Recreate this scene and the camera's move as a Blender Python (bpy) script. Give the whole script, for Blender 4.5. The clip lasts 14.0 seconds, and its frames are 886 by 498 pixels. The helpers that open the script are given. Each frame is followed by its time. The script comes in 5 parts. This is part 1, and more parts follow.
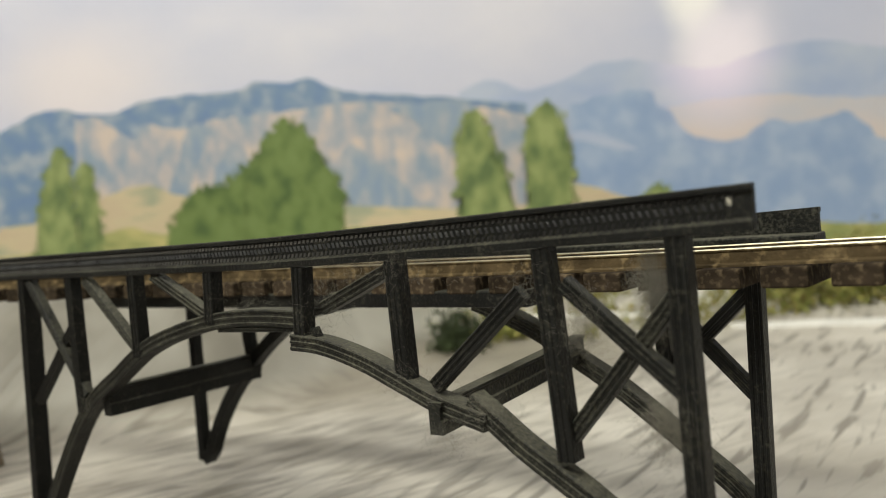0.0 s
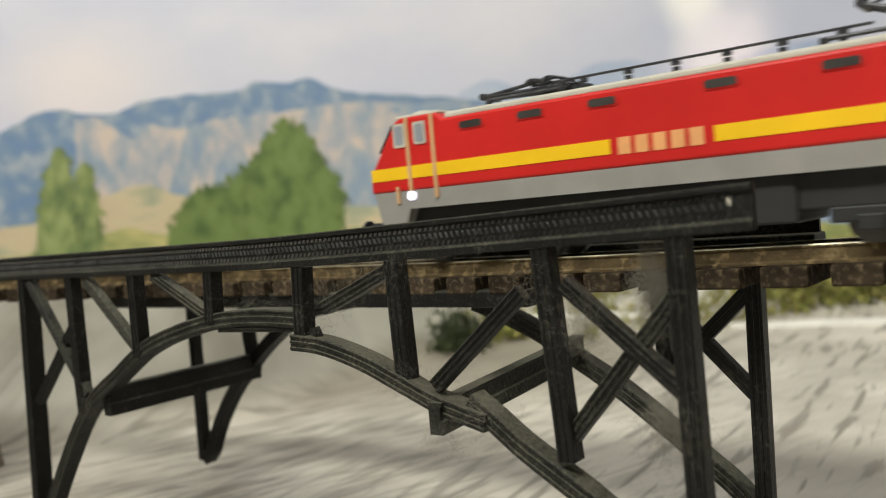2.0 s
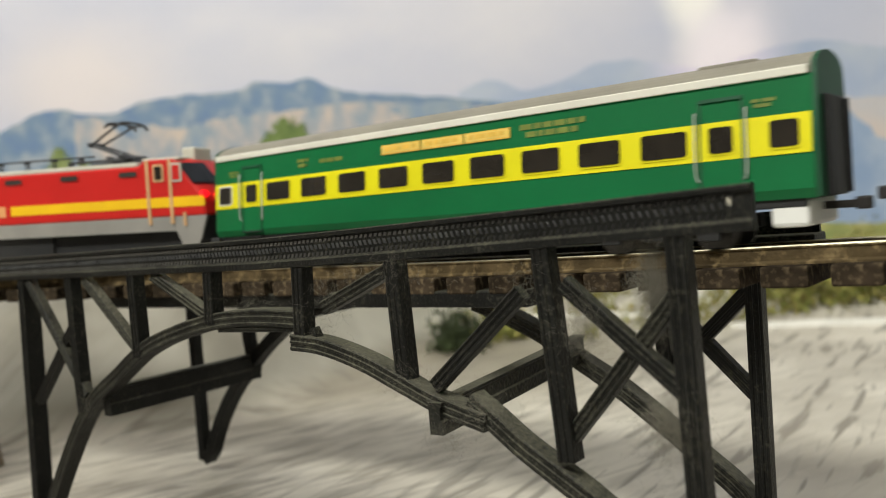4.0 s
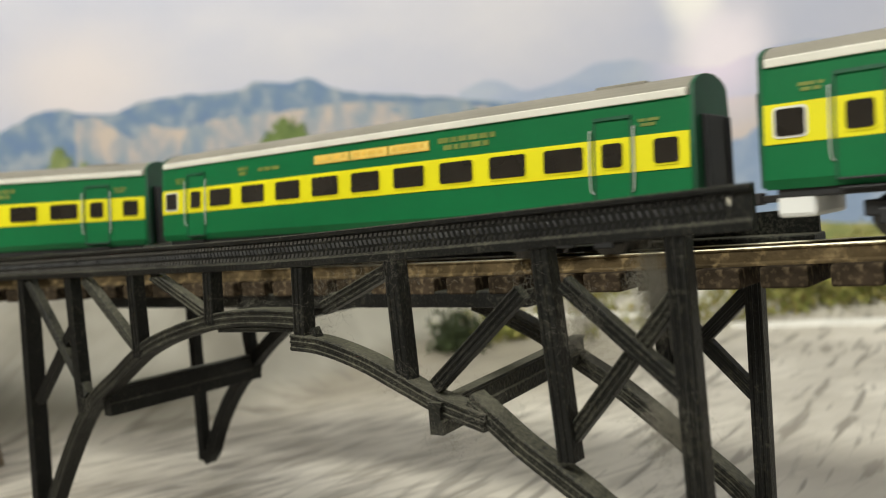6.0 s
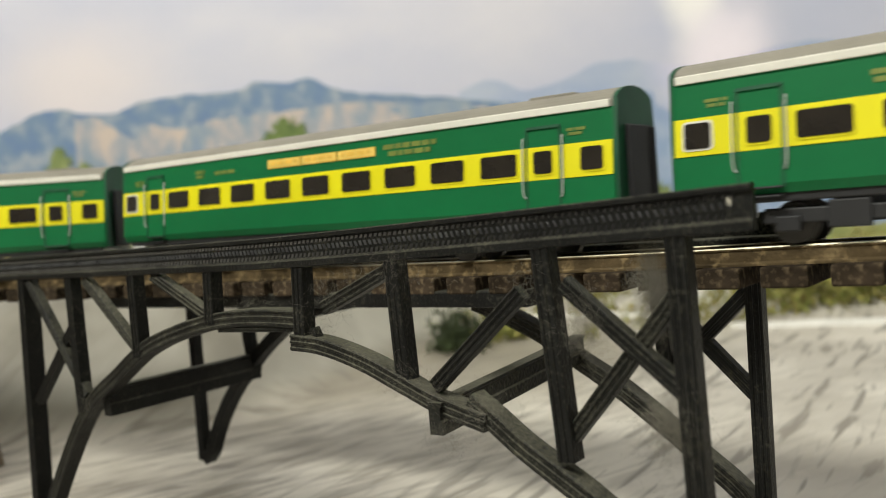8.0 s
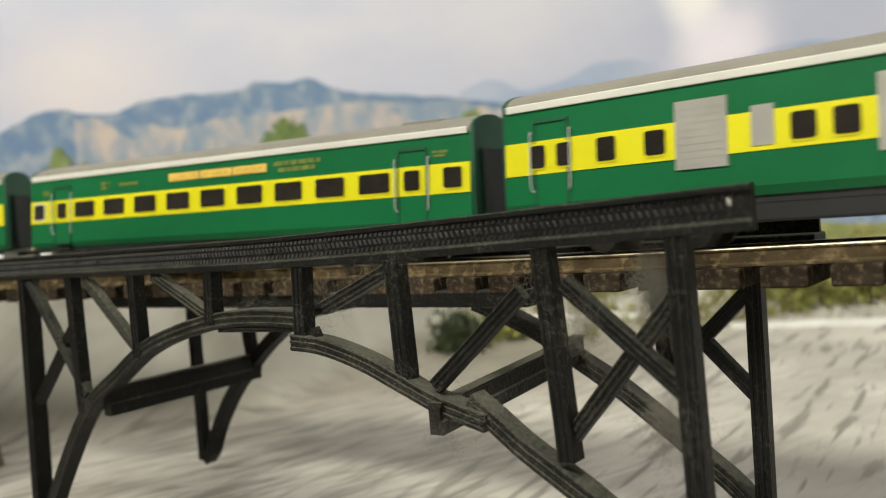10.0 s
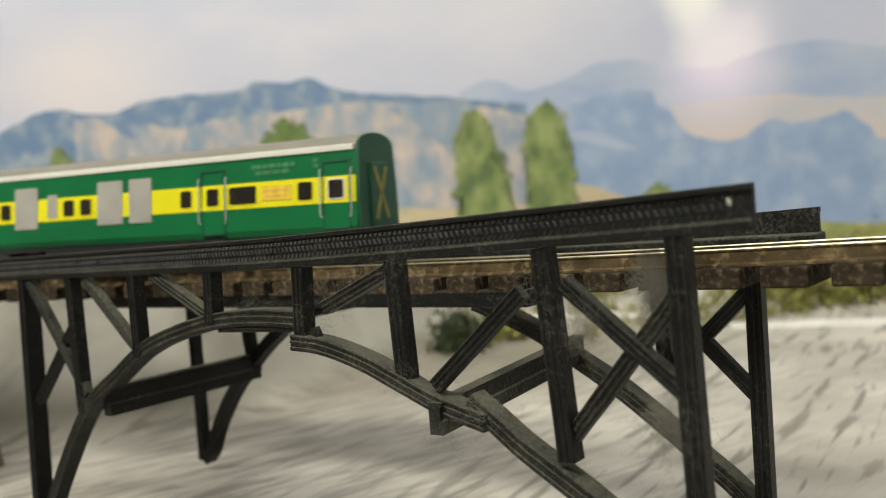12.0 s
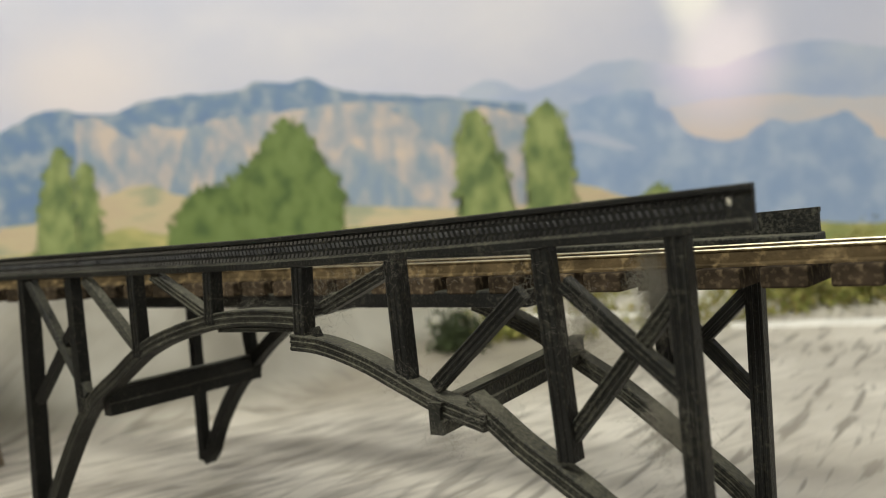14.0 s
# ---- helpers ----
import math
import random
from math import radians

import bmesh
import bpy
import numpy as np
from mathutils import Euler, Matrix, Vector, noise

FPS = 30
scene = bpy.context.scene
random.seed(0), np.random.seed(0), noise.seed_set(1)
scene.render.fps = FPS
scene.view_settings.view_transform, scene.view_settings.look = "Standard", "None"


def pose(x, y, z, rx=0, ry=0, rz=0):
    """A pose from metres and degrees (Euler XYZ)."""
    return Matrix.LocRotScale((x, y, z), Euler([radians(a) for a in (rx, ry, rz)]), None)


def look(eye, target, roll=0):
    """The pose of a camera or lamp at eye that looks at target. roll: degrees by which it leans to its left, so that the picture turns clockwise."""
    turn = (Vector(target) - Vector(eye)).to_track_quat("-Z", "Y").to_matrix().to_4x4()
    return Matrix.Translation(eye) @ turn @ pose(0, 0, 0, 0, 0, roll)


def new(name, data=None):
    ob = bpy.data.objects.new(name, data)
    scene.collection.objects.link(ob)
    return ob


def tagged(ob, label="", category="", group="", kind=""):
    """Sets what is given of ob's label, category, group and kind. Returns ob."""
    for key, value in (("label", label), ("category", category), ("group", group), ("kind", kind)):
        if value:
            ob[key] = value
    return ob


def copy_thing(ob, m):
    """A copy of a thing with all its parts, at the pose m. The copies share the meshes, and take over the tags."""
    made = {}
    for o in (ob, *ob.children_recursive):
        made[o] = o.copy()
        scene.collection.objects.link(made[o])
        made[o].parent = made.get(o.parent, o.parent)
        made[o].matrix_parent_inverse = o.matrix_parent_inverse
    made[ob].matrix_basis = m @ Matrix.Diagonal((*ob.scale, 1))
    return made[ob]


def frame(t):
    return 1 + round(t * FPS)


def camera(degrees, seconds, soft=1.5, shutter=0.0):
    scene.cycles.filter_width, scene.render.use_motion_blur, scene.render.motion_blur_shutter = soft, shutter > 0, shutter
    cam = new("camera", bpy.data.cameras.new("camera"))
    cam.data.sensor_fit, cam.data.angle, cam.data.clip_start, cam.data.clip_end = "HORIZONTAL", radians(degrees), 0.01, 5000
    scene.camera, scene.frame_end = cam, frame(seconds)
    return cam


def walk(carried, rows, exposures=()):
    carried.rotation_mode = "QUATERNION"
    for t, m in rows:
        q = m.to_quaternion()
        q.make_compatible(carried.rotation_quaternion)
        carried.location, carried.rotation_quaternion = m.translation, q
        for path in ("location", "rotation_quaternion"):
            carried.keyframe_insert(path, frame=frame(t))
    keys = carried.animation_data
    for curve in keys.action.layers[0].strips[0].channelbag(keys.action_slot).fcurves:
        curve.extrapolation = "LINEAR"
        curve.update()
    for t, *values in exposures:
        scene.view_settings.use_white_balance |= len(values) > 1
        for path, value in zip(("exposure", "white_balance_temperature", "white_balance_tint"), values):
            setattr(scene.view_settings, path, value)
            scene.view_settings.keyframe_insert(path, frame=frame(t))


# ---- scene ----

RAIL = 0.100        # top of the rails above the river bed
EYE = Vector((0.0, 0.0, 0.1162))
FOV = 54.6


def eye_pose(pitch, roll):
    """The fixed camera: level heading along +y, dipped by pitch, leaning by roll (radians)."""
    m = Matrix.Rotation(math.pi / 2 + pitch, 4, "X") @ Matrix.Rotation(-roll, 4, "Z")
    return Matrix.Translation(EYE) @ m


cam = camera(FOV, 14.0, soft=1.1, shutter=0.3)
cam.data.dof.use_dof = True
cam.data.dof.focus_distance = 0.248
cam.data.dof.aperture_fstop = 12.0
VIEW = eye_pose(-0.0404, 0.0865)
walk(cam, [(0.0, VIEW), (14.0, VIEW)], [(0.0, 0.0), (2.0, 0.02), (5.0, 0.06), (11.0, 0.06), (13.0, 0.0), (14.0, 0.0)])

# ---- light: two unseen area lights inside a closed room ----
world = bpy.data.worlds.new("room_air")
scene.world = world
world.use_nodes = True
world.node_tree.nodes["Background"].inputs[0].default_value = (0.75, 0.82, 1.0, 1)
world.node_tree.nodes["Background"].inputs[1].default_value = 0.15


def unseen_light(eye, target, power, length):
    """An added area light turned towards target; no lamp body is built."""
    li = bpy.data.lights.new("unseen_area_light", "AREA")
    li.shape, li.size, li.size_y, li.energy, li.color = "RECTANGLE", length, 0.30, power, (0.985, 0.985, 0.90)
    ob = new("unseen_area_light", li)
    ob.matrix_world = look(eye, target)
    return ob


unseen_light((-0.75, -0.60, 1.50), (-0.1, 0.60, 0.2), 38.0, 1.2)
# second light added to brighten the right part of the backdrop
unseen_light((0.95, 0.15, 1.50), (0.5, 0.85, 0.15), 8.0, 1.2)


# ---- materials ----
def mat(name, col, rough=0.6, metal=0.0, var=0.25, scale=40.0, bump=0.0, bscale=300.0, second=None, amount=0.5, spec=0.5, coat=0.0):
    """A principled material with noise at two scales: tone, and an optional second colour in patches; fine relief."""
    m = bpy.data.materials.new(name)
    m.use_nodes = True
    nt = m.node_tree
    b = nt.nodes["Principled BSDF"]
    b.inputs["Roughness"].default_value, b.inputs["Metallic"].default_value = rough, metal
    b.inputs["Specular IOR Level"].default_value = spec
    b.inputs["Coat Weight"].default_value = coat
    co = nt.nodes.new("ShaderNodeTexCoord")
    n1 = nt.nodes.new("ShaderNodeTexNoise")
    n1.inputs["Scale"].default_value, n1.inputs["Detail"].default_value = scale, 6
    nt.links.new(co.outputs["Object"], n1.inputs["Vector"])
    r1 = nt.nodes.new("ShaderNodeMapRange")
    r1.inputs[1].default_value, r1.inputs[2].default_value = 0.3, 0.7
    r1.inputs[3].default_value, r1.inputs[4].default_value = 1 - var, 1 + var
    nt.links.new(n1.outputs["Fac"], r1.inputs[0])
    mul = nt.nodes.new("ShaderNodeVectorMath")
    mul.operation = "SCALE"
    mul.inputs[0].default_value = col
    nt.links.new(r1.outputs[0], mul.inputs["Scale"])
    out = mul.outputs[0]
    if second:
        n2 = nt.nodes.new("ShaderNodeTexNoise")
        n2.inputs["Scale"].default_value, n2.inputs["Detail"].default_value = scale * 3.7, 8
        nt.links.new(co.outputs["Object"], n2.inputs["Vector"])
        r2 = nt.nodes.new("ShaderNodeMapRange")
        r2.inputs[1].default_value, r2.inputs[2].default_value = 0.62 - amount * 0.3, 0.72 - amount * 0.1
        nt.links.new(n2.outputs["Fac"], r2.inputs[0])
        mx = nt.nodes.new("ShaderNodeMix")
        mx.data_type = "RGBA"
        nt.links.new(r2.outputs[0], mx.inputs["Factor"])
        nt.links.new(out, mx.inputs[6])
        mx.inputs[7].default_value = (*second, 1)
        out = mx.outputs[2]
    nt.links.new(out, b.inputs["Base Color"])
    if bump:
        n3 = nt.nodes.new("ShaderNodeTexNoise")
        n3.inputs["Scale"].default_value, n3.inputs["Detail"].default_value = bscale, 4
        nt.links.new(co.outputs["Object"], n3.inputs["Vector"])
        bp = nt.nodes.new("ShaderNodeBump")
        bp.inputs["Strength"].default_value, bp.inputs["Distance"].default_value = bump, 0.0006
        nt.links.new(n3.outputs["Fac"], bp.inputs["Height"])
        nt.links.new(bp.outputs[0], b.inputs["Normal"])
    return m


def dusty_plastic(name, col, dust, low, high):
    """Printed black plastic: fine layer lines, and grey dust lying on what faces up."""
    m = mat(name, col, 0.5, 0, 0.35, 60, 0.6, 900, spec=0.16)
    nt = m.node_tree
    b = nt.nodes["Principled BSDF"]
    base = b.inputs["Base Color"].links[0].from_socket
    geo = nt.nodes.new("ShaderNodeNewGeometry")
    sep = nt.nodes.new("ShaderNodeSeparateXYZ")
    nt.links.new(geo.outputs["Normal"], sep.inputs[0])
    co = nt.nodes.new("ShaderNodeTexCoord")
    nz = nt.nodes.new("ShaderNodeTexNoise")
    nz.inputs["Scale"].default_value, nz.inputs["Detail"].default_value, nz.inputs["Roughness"].default_value = 70, 10, 0.7
    nt.links.new(co.outputs["Object"], nz.inputs["Vector"])
    sp = nt.nodes.new("ShaderNodeTexNoise")
    sp.inputs["Scale"].default_value, sp.inputs["Detail"].default_value = 950, 3
    nt.links.new(co.outputs["Object"], sp.inputs["Vector"])
    both = nt.nodes.new("ShaderNodeMix")
    both.inputs["Factor"].default_value = 0.55
    nt.links.new(nz.outputs["Fac"], both.inputs[2])
    nt.links.new(sp.outputs["Fac"], both.inputs[3])
    ad = nt.nodes.new("ShaderNodeMath")
    ad.operation = "MULTIPLY_ADD"
    ad.inputs[1].default_value = 0.20
    nt.links.new(sep.outputs["Z"], ad.inputs[0])
    nt.links.new(both.outputs[0], ad.inputs[2])
    rg = nt.nodes.new("ShaderNodeMapRange")
    rg.inputs[1].default_value, rg.inputs[2].default_value = low, high
    nt.links.new(ad.outputs[0], rg.inputs[0])
    mx = nt.nodes.new("ShaderNodeMix")
    mx.data_type = "RGBA"
    nt.links.new(rg.outputs[0], mx.inputs["Factor"])
    nt.links.new(base, mx.inputs[6])
    mx.inputs[7].default_value = (*dust, 1)
    nt.links.new(mx.outputs[2], b.inputs["Base Color"])
    rr = nt.nodes.new("ShaderNodeMapRange")
    rr.inputs[3].default_value, rr.inputs[4].default_value = 0.42, 0.95
    nt.links.new(rg.outputs[0], rr.inputs[0])
    nt.links.new(rr.outputs[0], b.inputs["Roughness"])
    return m


def river_material():
    """Grey-white painted river bed: brushed streaks that swing round a bend, the shading of their relief put into the
    colour, over broad stains.
    """
    m = mat("painted_river", (0.615, 0.57, 0.49), 0.5, 0, 0.10, 5, 0.25, 60)
    nt = m.node_tree
    b = nt.nodes["Principled BSDF"]
    base = b.inputs["Base Color"].links[0].from_socket
    co = nt.nodes.new("ShaderNodeTexCoord")
    sub = nt.nodes.new("ShaderNodeVectorMath")
    sub.operation = "SUBTRACT"
    sub.inputs[1].default_value = (-0.42, 0.72, 0)
    nt.links.new(co.outputs["Object"], sub.inputs[0])
    ln = nt.nodes.new("ShaderNodeVectorMath")
    ln.operation = "LENGTH"
    nt.links.new(sub.outputs[0], ln.inputs[0])

    def stroke_space(turn, along, across):
        """Coordinates stretched along brush strokes that lie at an angle to x."""
        a = nt.nodes.new("ShaderNodeMapping")
        a.inputs["Rotation"].default_value = (0, 0, -turn)
        nt.links.new(co.outputs["Object"], a.inputs[0])
        c = nt.nodes.new("ShaderNodeMapping")
        c.inputs["Scale"].default_value = (along, across, 1)
        nt.links.new(a.outputs[0], c.inputs[0])
        return c.outputs[0]

    nz = nt.nodes.new("ShaderNodeTexNoise")
    nz.inputs["Scale"].default_value, nz.inputs["Detail"].default_value, nz.inputs["Distortion"].default_value = 1.0, 2, 0.35
    nt.links.new(stroke_space(0.985, 15.0, 135.0), nz.inputs["Vector"])
    rg = nt.nodes.new("ShaderNodeMapRange")
    rg.inputs[1].default_value, rg.inputs[2].default_value, rg.inputs[4].default_value = 0.55, 0.64, 0.90
    nt.links.new(nz.outputs["Fac"], rg.inputs[0])
    mx = nt.nodes.new("ShaderNodeMix")
    mx.data_type = "RGBA"
    far = nt.nodes.new("ShaderNodeMapRange")
    far.inputs[1].default_value, far.inputs[2].default_value = 0.38, 0.62
    far.inputs[3].default_value = 0.25
    nt.links.new(ln.outputs["Value"], far.inputs[0])
    fm = nt.nodes.new("ShaderNodeMath")
    fm.operation = "MULTIPLY"
    nt.links.new(rg.outputs[0], fm.inputs[0])
    nt.links.new(far.outputs[0], fm.inputs[1])
    nt.links.new(fm.outputs[0], mx.inputs["Factor"])
    nt.links.new(base, mx.inputs[6])
    # shading of the raised strokes, painted as a darker colour
    mx.inputs[7].default_value = (0.20, 0.178, 0.145, 1)
    n2 = nt.nodes.new("ShaderNodeTexNoise")
    n2.inputs["Scale"].default_value, n2.inputs["Detail"].default_value = 9, 3
    nt.links.new(co.outputs["Object"], n2.inputs["Vector"])
    r2 = nt.nodes.new("ShaderNodeMapRange")
    r2.inputs[1].default_value, r2.inputs[2].default_value = 0.43, 0.66
    r2.inputs[4].default_value = 0.6
    nt.links.new(n2.outputs["Fac"], r2.inputs[0])
    m2 = nt.nodes.new("ShaderNodeMix")
    m2.data_type = "RGBA"
    nt.links.new(r2.outputs[0], m2.inputs["Factor"])
    nt.links.new(mx.outputs[2], m2.inputs[6])
    m2.inputs[7].default_value = (0.29, 0.255, 0.20, 1)
    # a broad brown wash along the middle of the channel, with a wavering edge
    wob = nt.nodes.new("ShaderNodeMix")
    wob.data_type = "VECTOR"
    wob.inputs["Factor"].default_value = 0.14
    nt.links.new(co.outputs["Object"], wob.inputs[4])
    nt.links.new(n2.outputs["Color"], wob.inputs[5])
    ch = nt.nodes.new("ShaderNodeMapping")
    ch.inputs["Location"].default_value = (-0.045, -1.66, 0)
    ch.inputs["Scale"].default_value = (1.5, 2.6, 0)
    nt.links.new(wob.outputs[1], ch.inputs[0])
    cl = nt.nodes.new("ShaderNodeVectorMath")
    cl.operation = "LENGTH"
    nt.links.new(ch.outputs[0], cl.inputs[0])
    cr = nt.nodes.new("ShaderNodeMapRange")
    cr.interpolation_type = "SMOOTHSTEP"
    cr.inputs[1].default_value, cr.inputs[2].default_value, cr.inputs[4].default_value = 0.42, 0.14, 0.80
    nt.links.new(cl.outputs["Value"], cr.inputs[0])
    # brushed ripples along the channel, left of the bend, their shading painted darker
    rn = nt.nodes.new("ShaderNodeTexNoise")
    rn.inputs["Scale"].default_value, rn.inputs["Detail"].default_value, rn.inputs["Distortion"].default_value = 1.0, 5, 0.8
    nt.links.new(stroke_space(0.60, 24.0, 125.0), rn.inputs["Vector"])
    rr = nt.nodes.new("ShaderNodeMapRange")
    rr.inputs[1].default_value, rr.inputs[2].default_value, rr.inputs[4].default_value = 0.47, 0.62, 0.75
    nt.links.new(rn.outputs["Fac"], rr.inputs[0])
    rx = nt.nodes.new("ShaderNodeMapRange")
    rx.inputs[1].default_value, rx.inputs[2].default_value = 0.75, 0.45
    nt.links.new(ln.outputs["Value"], rx.inputs[0])
    rf = nt.nodes.new("ShaderNodeMath")
    rf.operation = "MULTIPLY"
    nt.links.new(rr.outputs[0], rf.inputs[0])
    nt.links.new(rx.outputs[0], rf.inputs[1])
    for fac, col in ((cr.outputs[0], (0.27, 0.235, 0.175, 1)), (rf.outputs[0], (0.22, 0.195, 0.155, 1))):
        m4 = nt.nodes.new("ShaderNodeMix")
        m4.data_type = "RGBA"
        nt.links.new(fac, m4.inputs["Factor"])
        nt.links.new(m2.outputs[2], m4.inputs[6])
        m4.inputs[7].default_value = col
        m2 = m4
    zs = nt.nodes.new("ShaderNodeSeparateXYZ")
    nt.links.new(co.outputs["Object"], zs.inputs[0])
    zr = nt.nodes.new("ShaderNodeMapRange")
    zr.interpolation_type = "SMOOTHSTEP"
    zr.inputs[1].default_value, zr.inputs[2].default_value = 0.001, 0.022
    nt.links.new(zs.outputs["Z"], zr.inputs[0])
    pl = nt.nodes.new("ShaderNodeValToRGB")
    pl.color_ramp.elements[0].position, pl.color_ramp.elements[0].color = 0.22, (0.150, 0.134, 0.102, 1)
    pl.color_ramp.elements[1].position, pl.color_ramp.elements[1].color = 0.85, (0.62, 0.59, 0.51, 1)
    # bank colour goes from dark in the west to pale in the east
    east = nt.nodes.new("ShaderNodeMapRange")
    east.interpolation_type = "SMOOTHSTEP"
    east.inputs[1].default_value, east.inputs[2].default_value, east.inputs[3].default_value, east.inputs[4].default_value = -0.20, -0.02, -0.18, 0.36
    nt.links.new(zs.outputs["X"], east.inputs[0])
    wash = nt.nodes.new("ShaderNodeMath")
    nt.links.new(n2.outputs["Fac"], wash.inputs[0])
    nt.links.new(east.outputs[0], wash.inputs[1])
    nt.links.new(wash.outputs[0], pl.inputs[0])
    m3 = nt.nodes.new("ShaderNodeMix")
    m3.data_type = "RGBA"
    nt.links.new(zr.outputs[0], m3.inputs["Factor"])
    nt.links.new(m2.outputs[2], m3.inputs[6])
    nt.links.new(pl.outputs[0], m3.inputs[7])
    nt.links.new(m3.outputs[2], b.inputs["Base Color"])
    bp = nt.nodes.new("ShaderNodeBump")
    bp.inputs["Strength"].default_value, bp.inputs["Distance"].default_value = 0.8, 0.002
    nt.links.new(nz.outputs["Fac"], bp.inputs["Height"])
    nt.links.new(bp.outputs[0], b.inputs["Normal"])
    return m


def lamp_material(name, col, strength):
    m = bpy.data.materials.new(name)
    m.use_nodes = True
    b = m.node_tree.nodes["Principled BSDF"]
    b.inputs["Base Color"].default_value = (*col, 1)
    b.inputs["Emission Color"].default_value = (*col, 1)
    b.inputs["Emission Strength"].default_value = strength
    return m


BLACK = dusty_plastic("black_printed_plastic", (0.009, 0.009, 0.0085), (0.100, 0.096, 0.070), 0.53, 0.88)
BLACK_DUSTY = dusty_plastic("dusty_black_plastic", (0.012, 0.012, 0.0105), (0.130, 0.124, 0.092), 0.48, 0.84)
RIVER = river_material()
ROOMWALL = mat("room_wall_paint", (0.70, 0.70, 0.68), 0.9, 0, 0.05, 3)
GREEN = mat("coach_green_paint", (0.004, 0.128, 0.039), 0.4, 0, 0.12, 25, 0.05, 400, spec=0.3)
DKGREEN = mat("coach_end_green", (0.008, 0.078, 0.034), 0.5, 0, 0.2, 60)
YELLOW = mat("coach_yellow_band", (0.77, 0.70, 0.005), 0.4, 0, 0.06, 40)
ROOF = mat("coach_roof_grey", (0.235, 0.215, 0.175), 0.7, 0, 0.12, 50, 0.1, 500)
GUTTER = mat("coach_gutter_white", (0.72, 0.70, 0.62), 0.6, 0, 0.06, 50)
GLASS = mat("tinted_window", (0.020, 0.016, 0.012), 0.25, 0, 0.3, 80)
SCREEN = mat("dark_windscreen", (0.012, 0.014, 0.020), 0.5, 0, 0.3, 80, spec=0.15)
HANDRAIL = mat("pale_handrail", (0.50, 0.52, 0.50), 0.5, 0, 0.1, 90)
SHUTTER = mat("grey_shutter", (0.36, 0.34, 0.30), 0.6, 0, 0.12, 60)
FAINT = mat("faint_pale_lettering", (0.045, 0.19, 0.075), 0.5, 0, 0.2, 200)
BOARDTEXT = mat("board_lettering", (0.74, 0.46, 0.07), 0.5, 0, 0.2, 300)
AMBER = mat("amber_board", (0.78, 0.56, 0.13), 0.5, 0, 0.15, 120)
GOLD = mat("gold_lettering", (0.16, 0.20, 0.035), 0.5, 0, 0.2, 200)
ORANGE = mat("orange_label", (0.84, 0.60, 0.05), 0.5, 0, 0.15, 200)
WHITEBOX = mat("white_tank", (0.80, 0.80, 0.78), 0.5, 0, 0.05, 60)
UNDER = mat("underframe_black", (0.015, 0.015, 0.016), 0.6, 0, 0.3, 70)
STEEL = mat("wheel_steel", (0.10, 0.095, 0.09), 0.4, 0.8, 0.25, 120)
RED = mat("loco_red_paint", (0.56, 0.018, 0.015), 0.4, 0, 0.10, 30, 0.04, 400, spec=0.3)
LOCOYEL = mat("loco_yellow_stripe", (0.88, 0.53, 0.008), 0.4, 0, 0.06, 50)
LOCOGREY = mat("loco_grey_skirt", (0.285, 0.27, 0.25), 0.5, 0, 0.12, 60)
LOCOROOF = mat("loco_roof_cream", (0.50, 0.47, 0.40), 0.6, 0, 0.12, 60)
TAN = mat("tan_door_post", (0.60, 0.36, 0.18), 0.5, 0, 0.1, 100)
PANTO = mat("pantograph_metal", (0.05, 0.05, 0.055), 0.45, 0.5, 0.3, 150)
RUSTY = mat("coupler_brown", (0.10, 0.035, 0.025), 0.7, 0, 0.3, 120)
COUPLER = mat("coupler_black", (0.020, 0.016, 0.015), 0.7, 0, 0.3, 120)
PANE = mat("cab_pane", (0.30, 0.32, 0.36), 0.15, 0, 0.15, 60)
REDLAMP = lamp_material("red_tail_lamp", (1.0, 0.004, 0.012), 1.3)
WHITELAMP = lamp_material("white_marker_lamp", (0.85, 0.80, 1.0), 2.2)
RUST = mat("rusty_rail_side", (0.080, 0.057, 0.029), 0.8, 0.1, 0.6, 90, 0.8, 500, (0.24, 0.175, 0.09), 0.38, spec=0.1)
RAILTOP = mat("worn_rail_head", (0.72, 0.64, 0.46), 0.28, 1.0, 0.12, 90, 0.1, 300)
SLEEPER = mat("brown_sleeper", (0.040, 0.029, 0.019), 0.9, 0, 0.5, 130, 0.9, 300, (0.11, 0.082, 0.050), 0.35, spec=0.08)
COBWEB = mat("dust_fibre", (0.20, 0.185, 0.15), 0.95, 0, 0.2, 300)
BUSH = mat("scatter_green", (0.20, 0.22, 0.05), 0.95, 0, 0.5, 60, second=(0.34, 0.26, 0.09), amount=0.6)
BUSHDARK = mat("scatter_dark_green", (0.032, 0.045, 0.014), 0.95, 0, 0.5, 60)
EMBANK = mat("embankment_earth", (0.16, 0.12, 0.08), 0.95, 0, 0.3, 30, 0.8, 200)


def vary_by_piece(m, low, high):
    """Let each piece of a material differ a little in tone."""
    nt = m.node_tree
    b = nt.nodes["Principled BSDF"]
    src = b.inputs["Base Color"].links[0].from_socket
    info = nt.nodes.new("ShaderNodeObjectInfo")
    rg = nt.nodes.new("ShaderNodeMapRange")
    rg.inputs[3].default_value, rg.inputs[4].default_value = low, high
    sc = nt.nodes.new("ShaderNodeVectorMath")
    sc.operation = "SCALE"
    nt.links.new(info.outputs["Random"], rg.inputs[0])
    nt.links.new(src, sc.inputs[0])
    nt.links.new(rg.outputs[0], sc.inputs["Scale"])
    nt.links.new(sc.outputs[0], b.inputs["Base Color"])


vary_by_piece(SLEEPER, 0.5, 1.5)


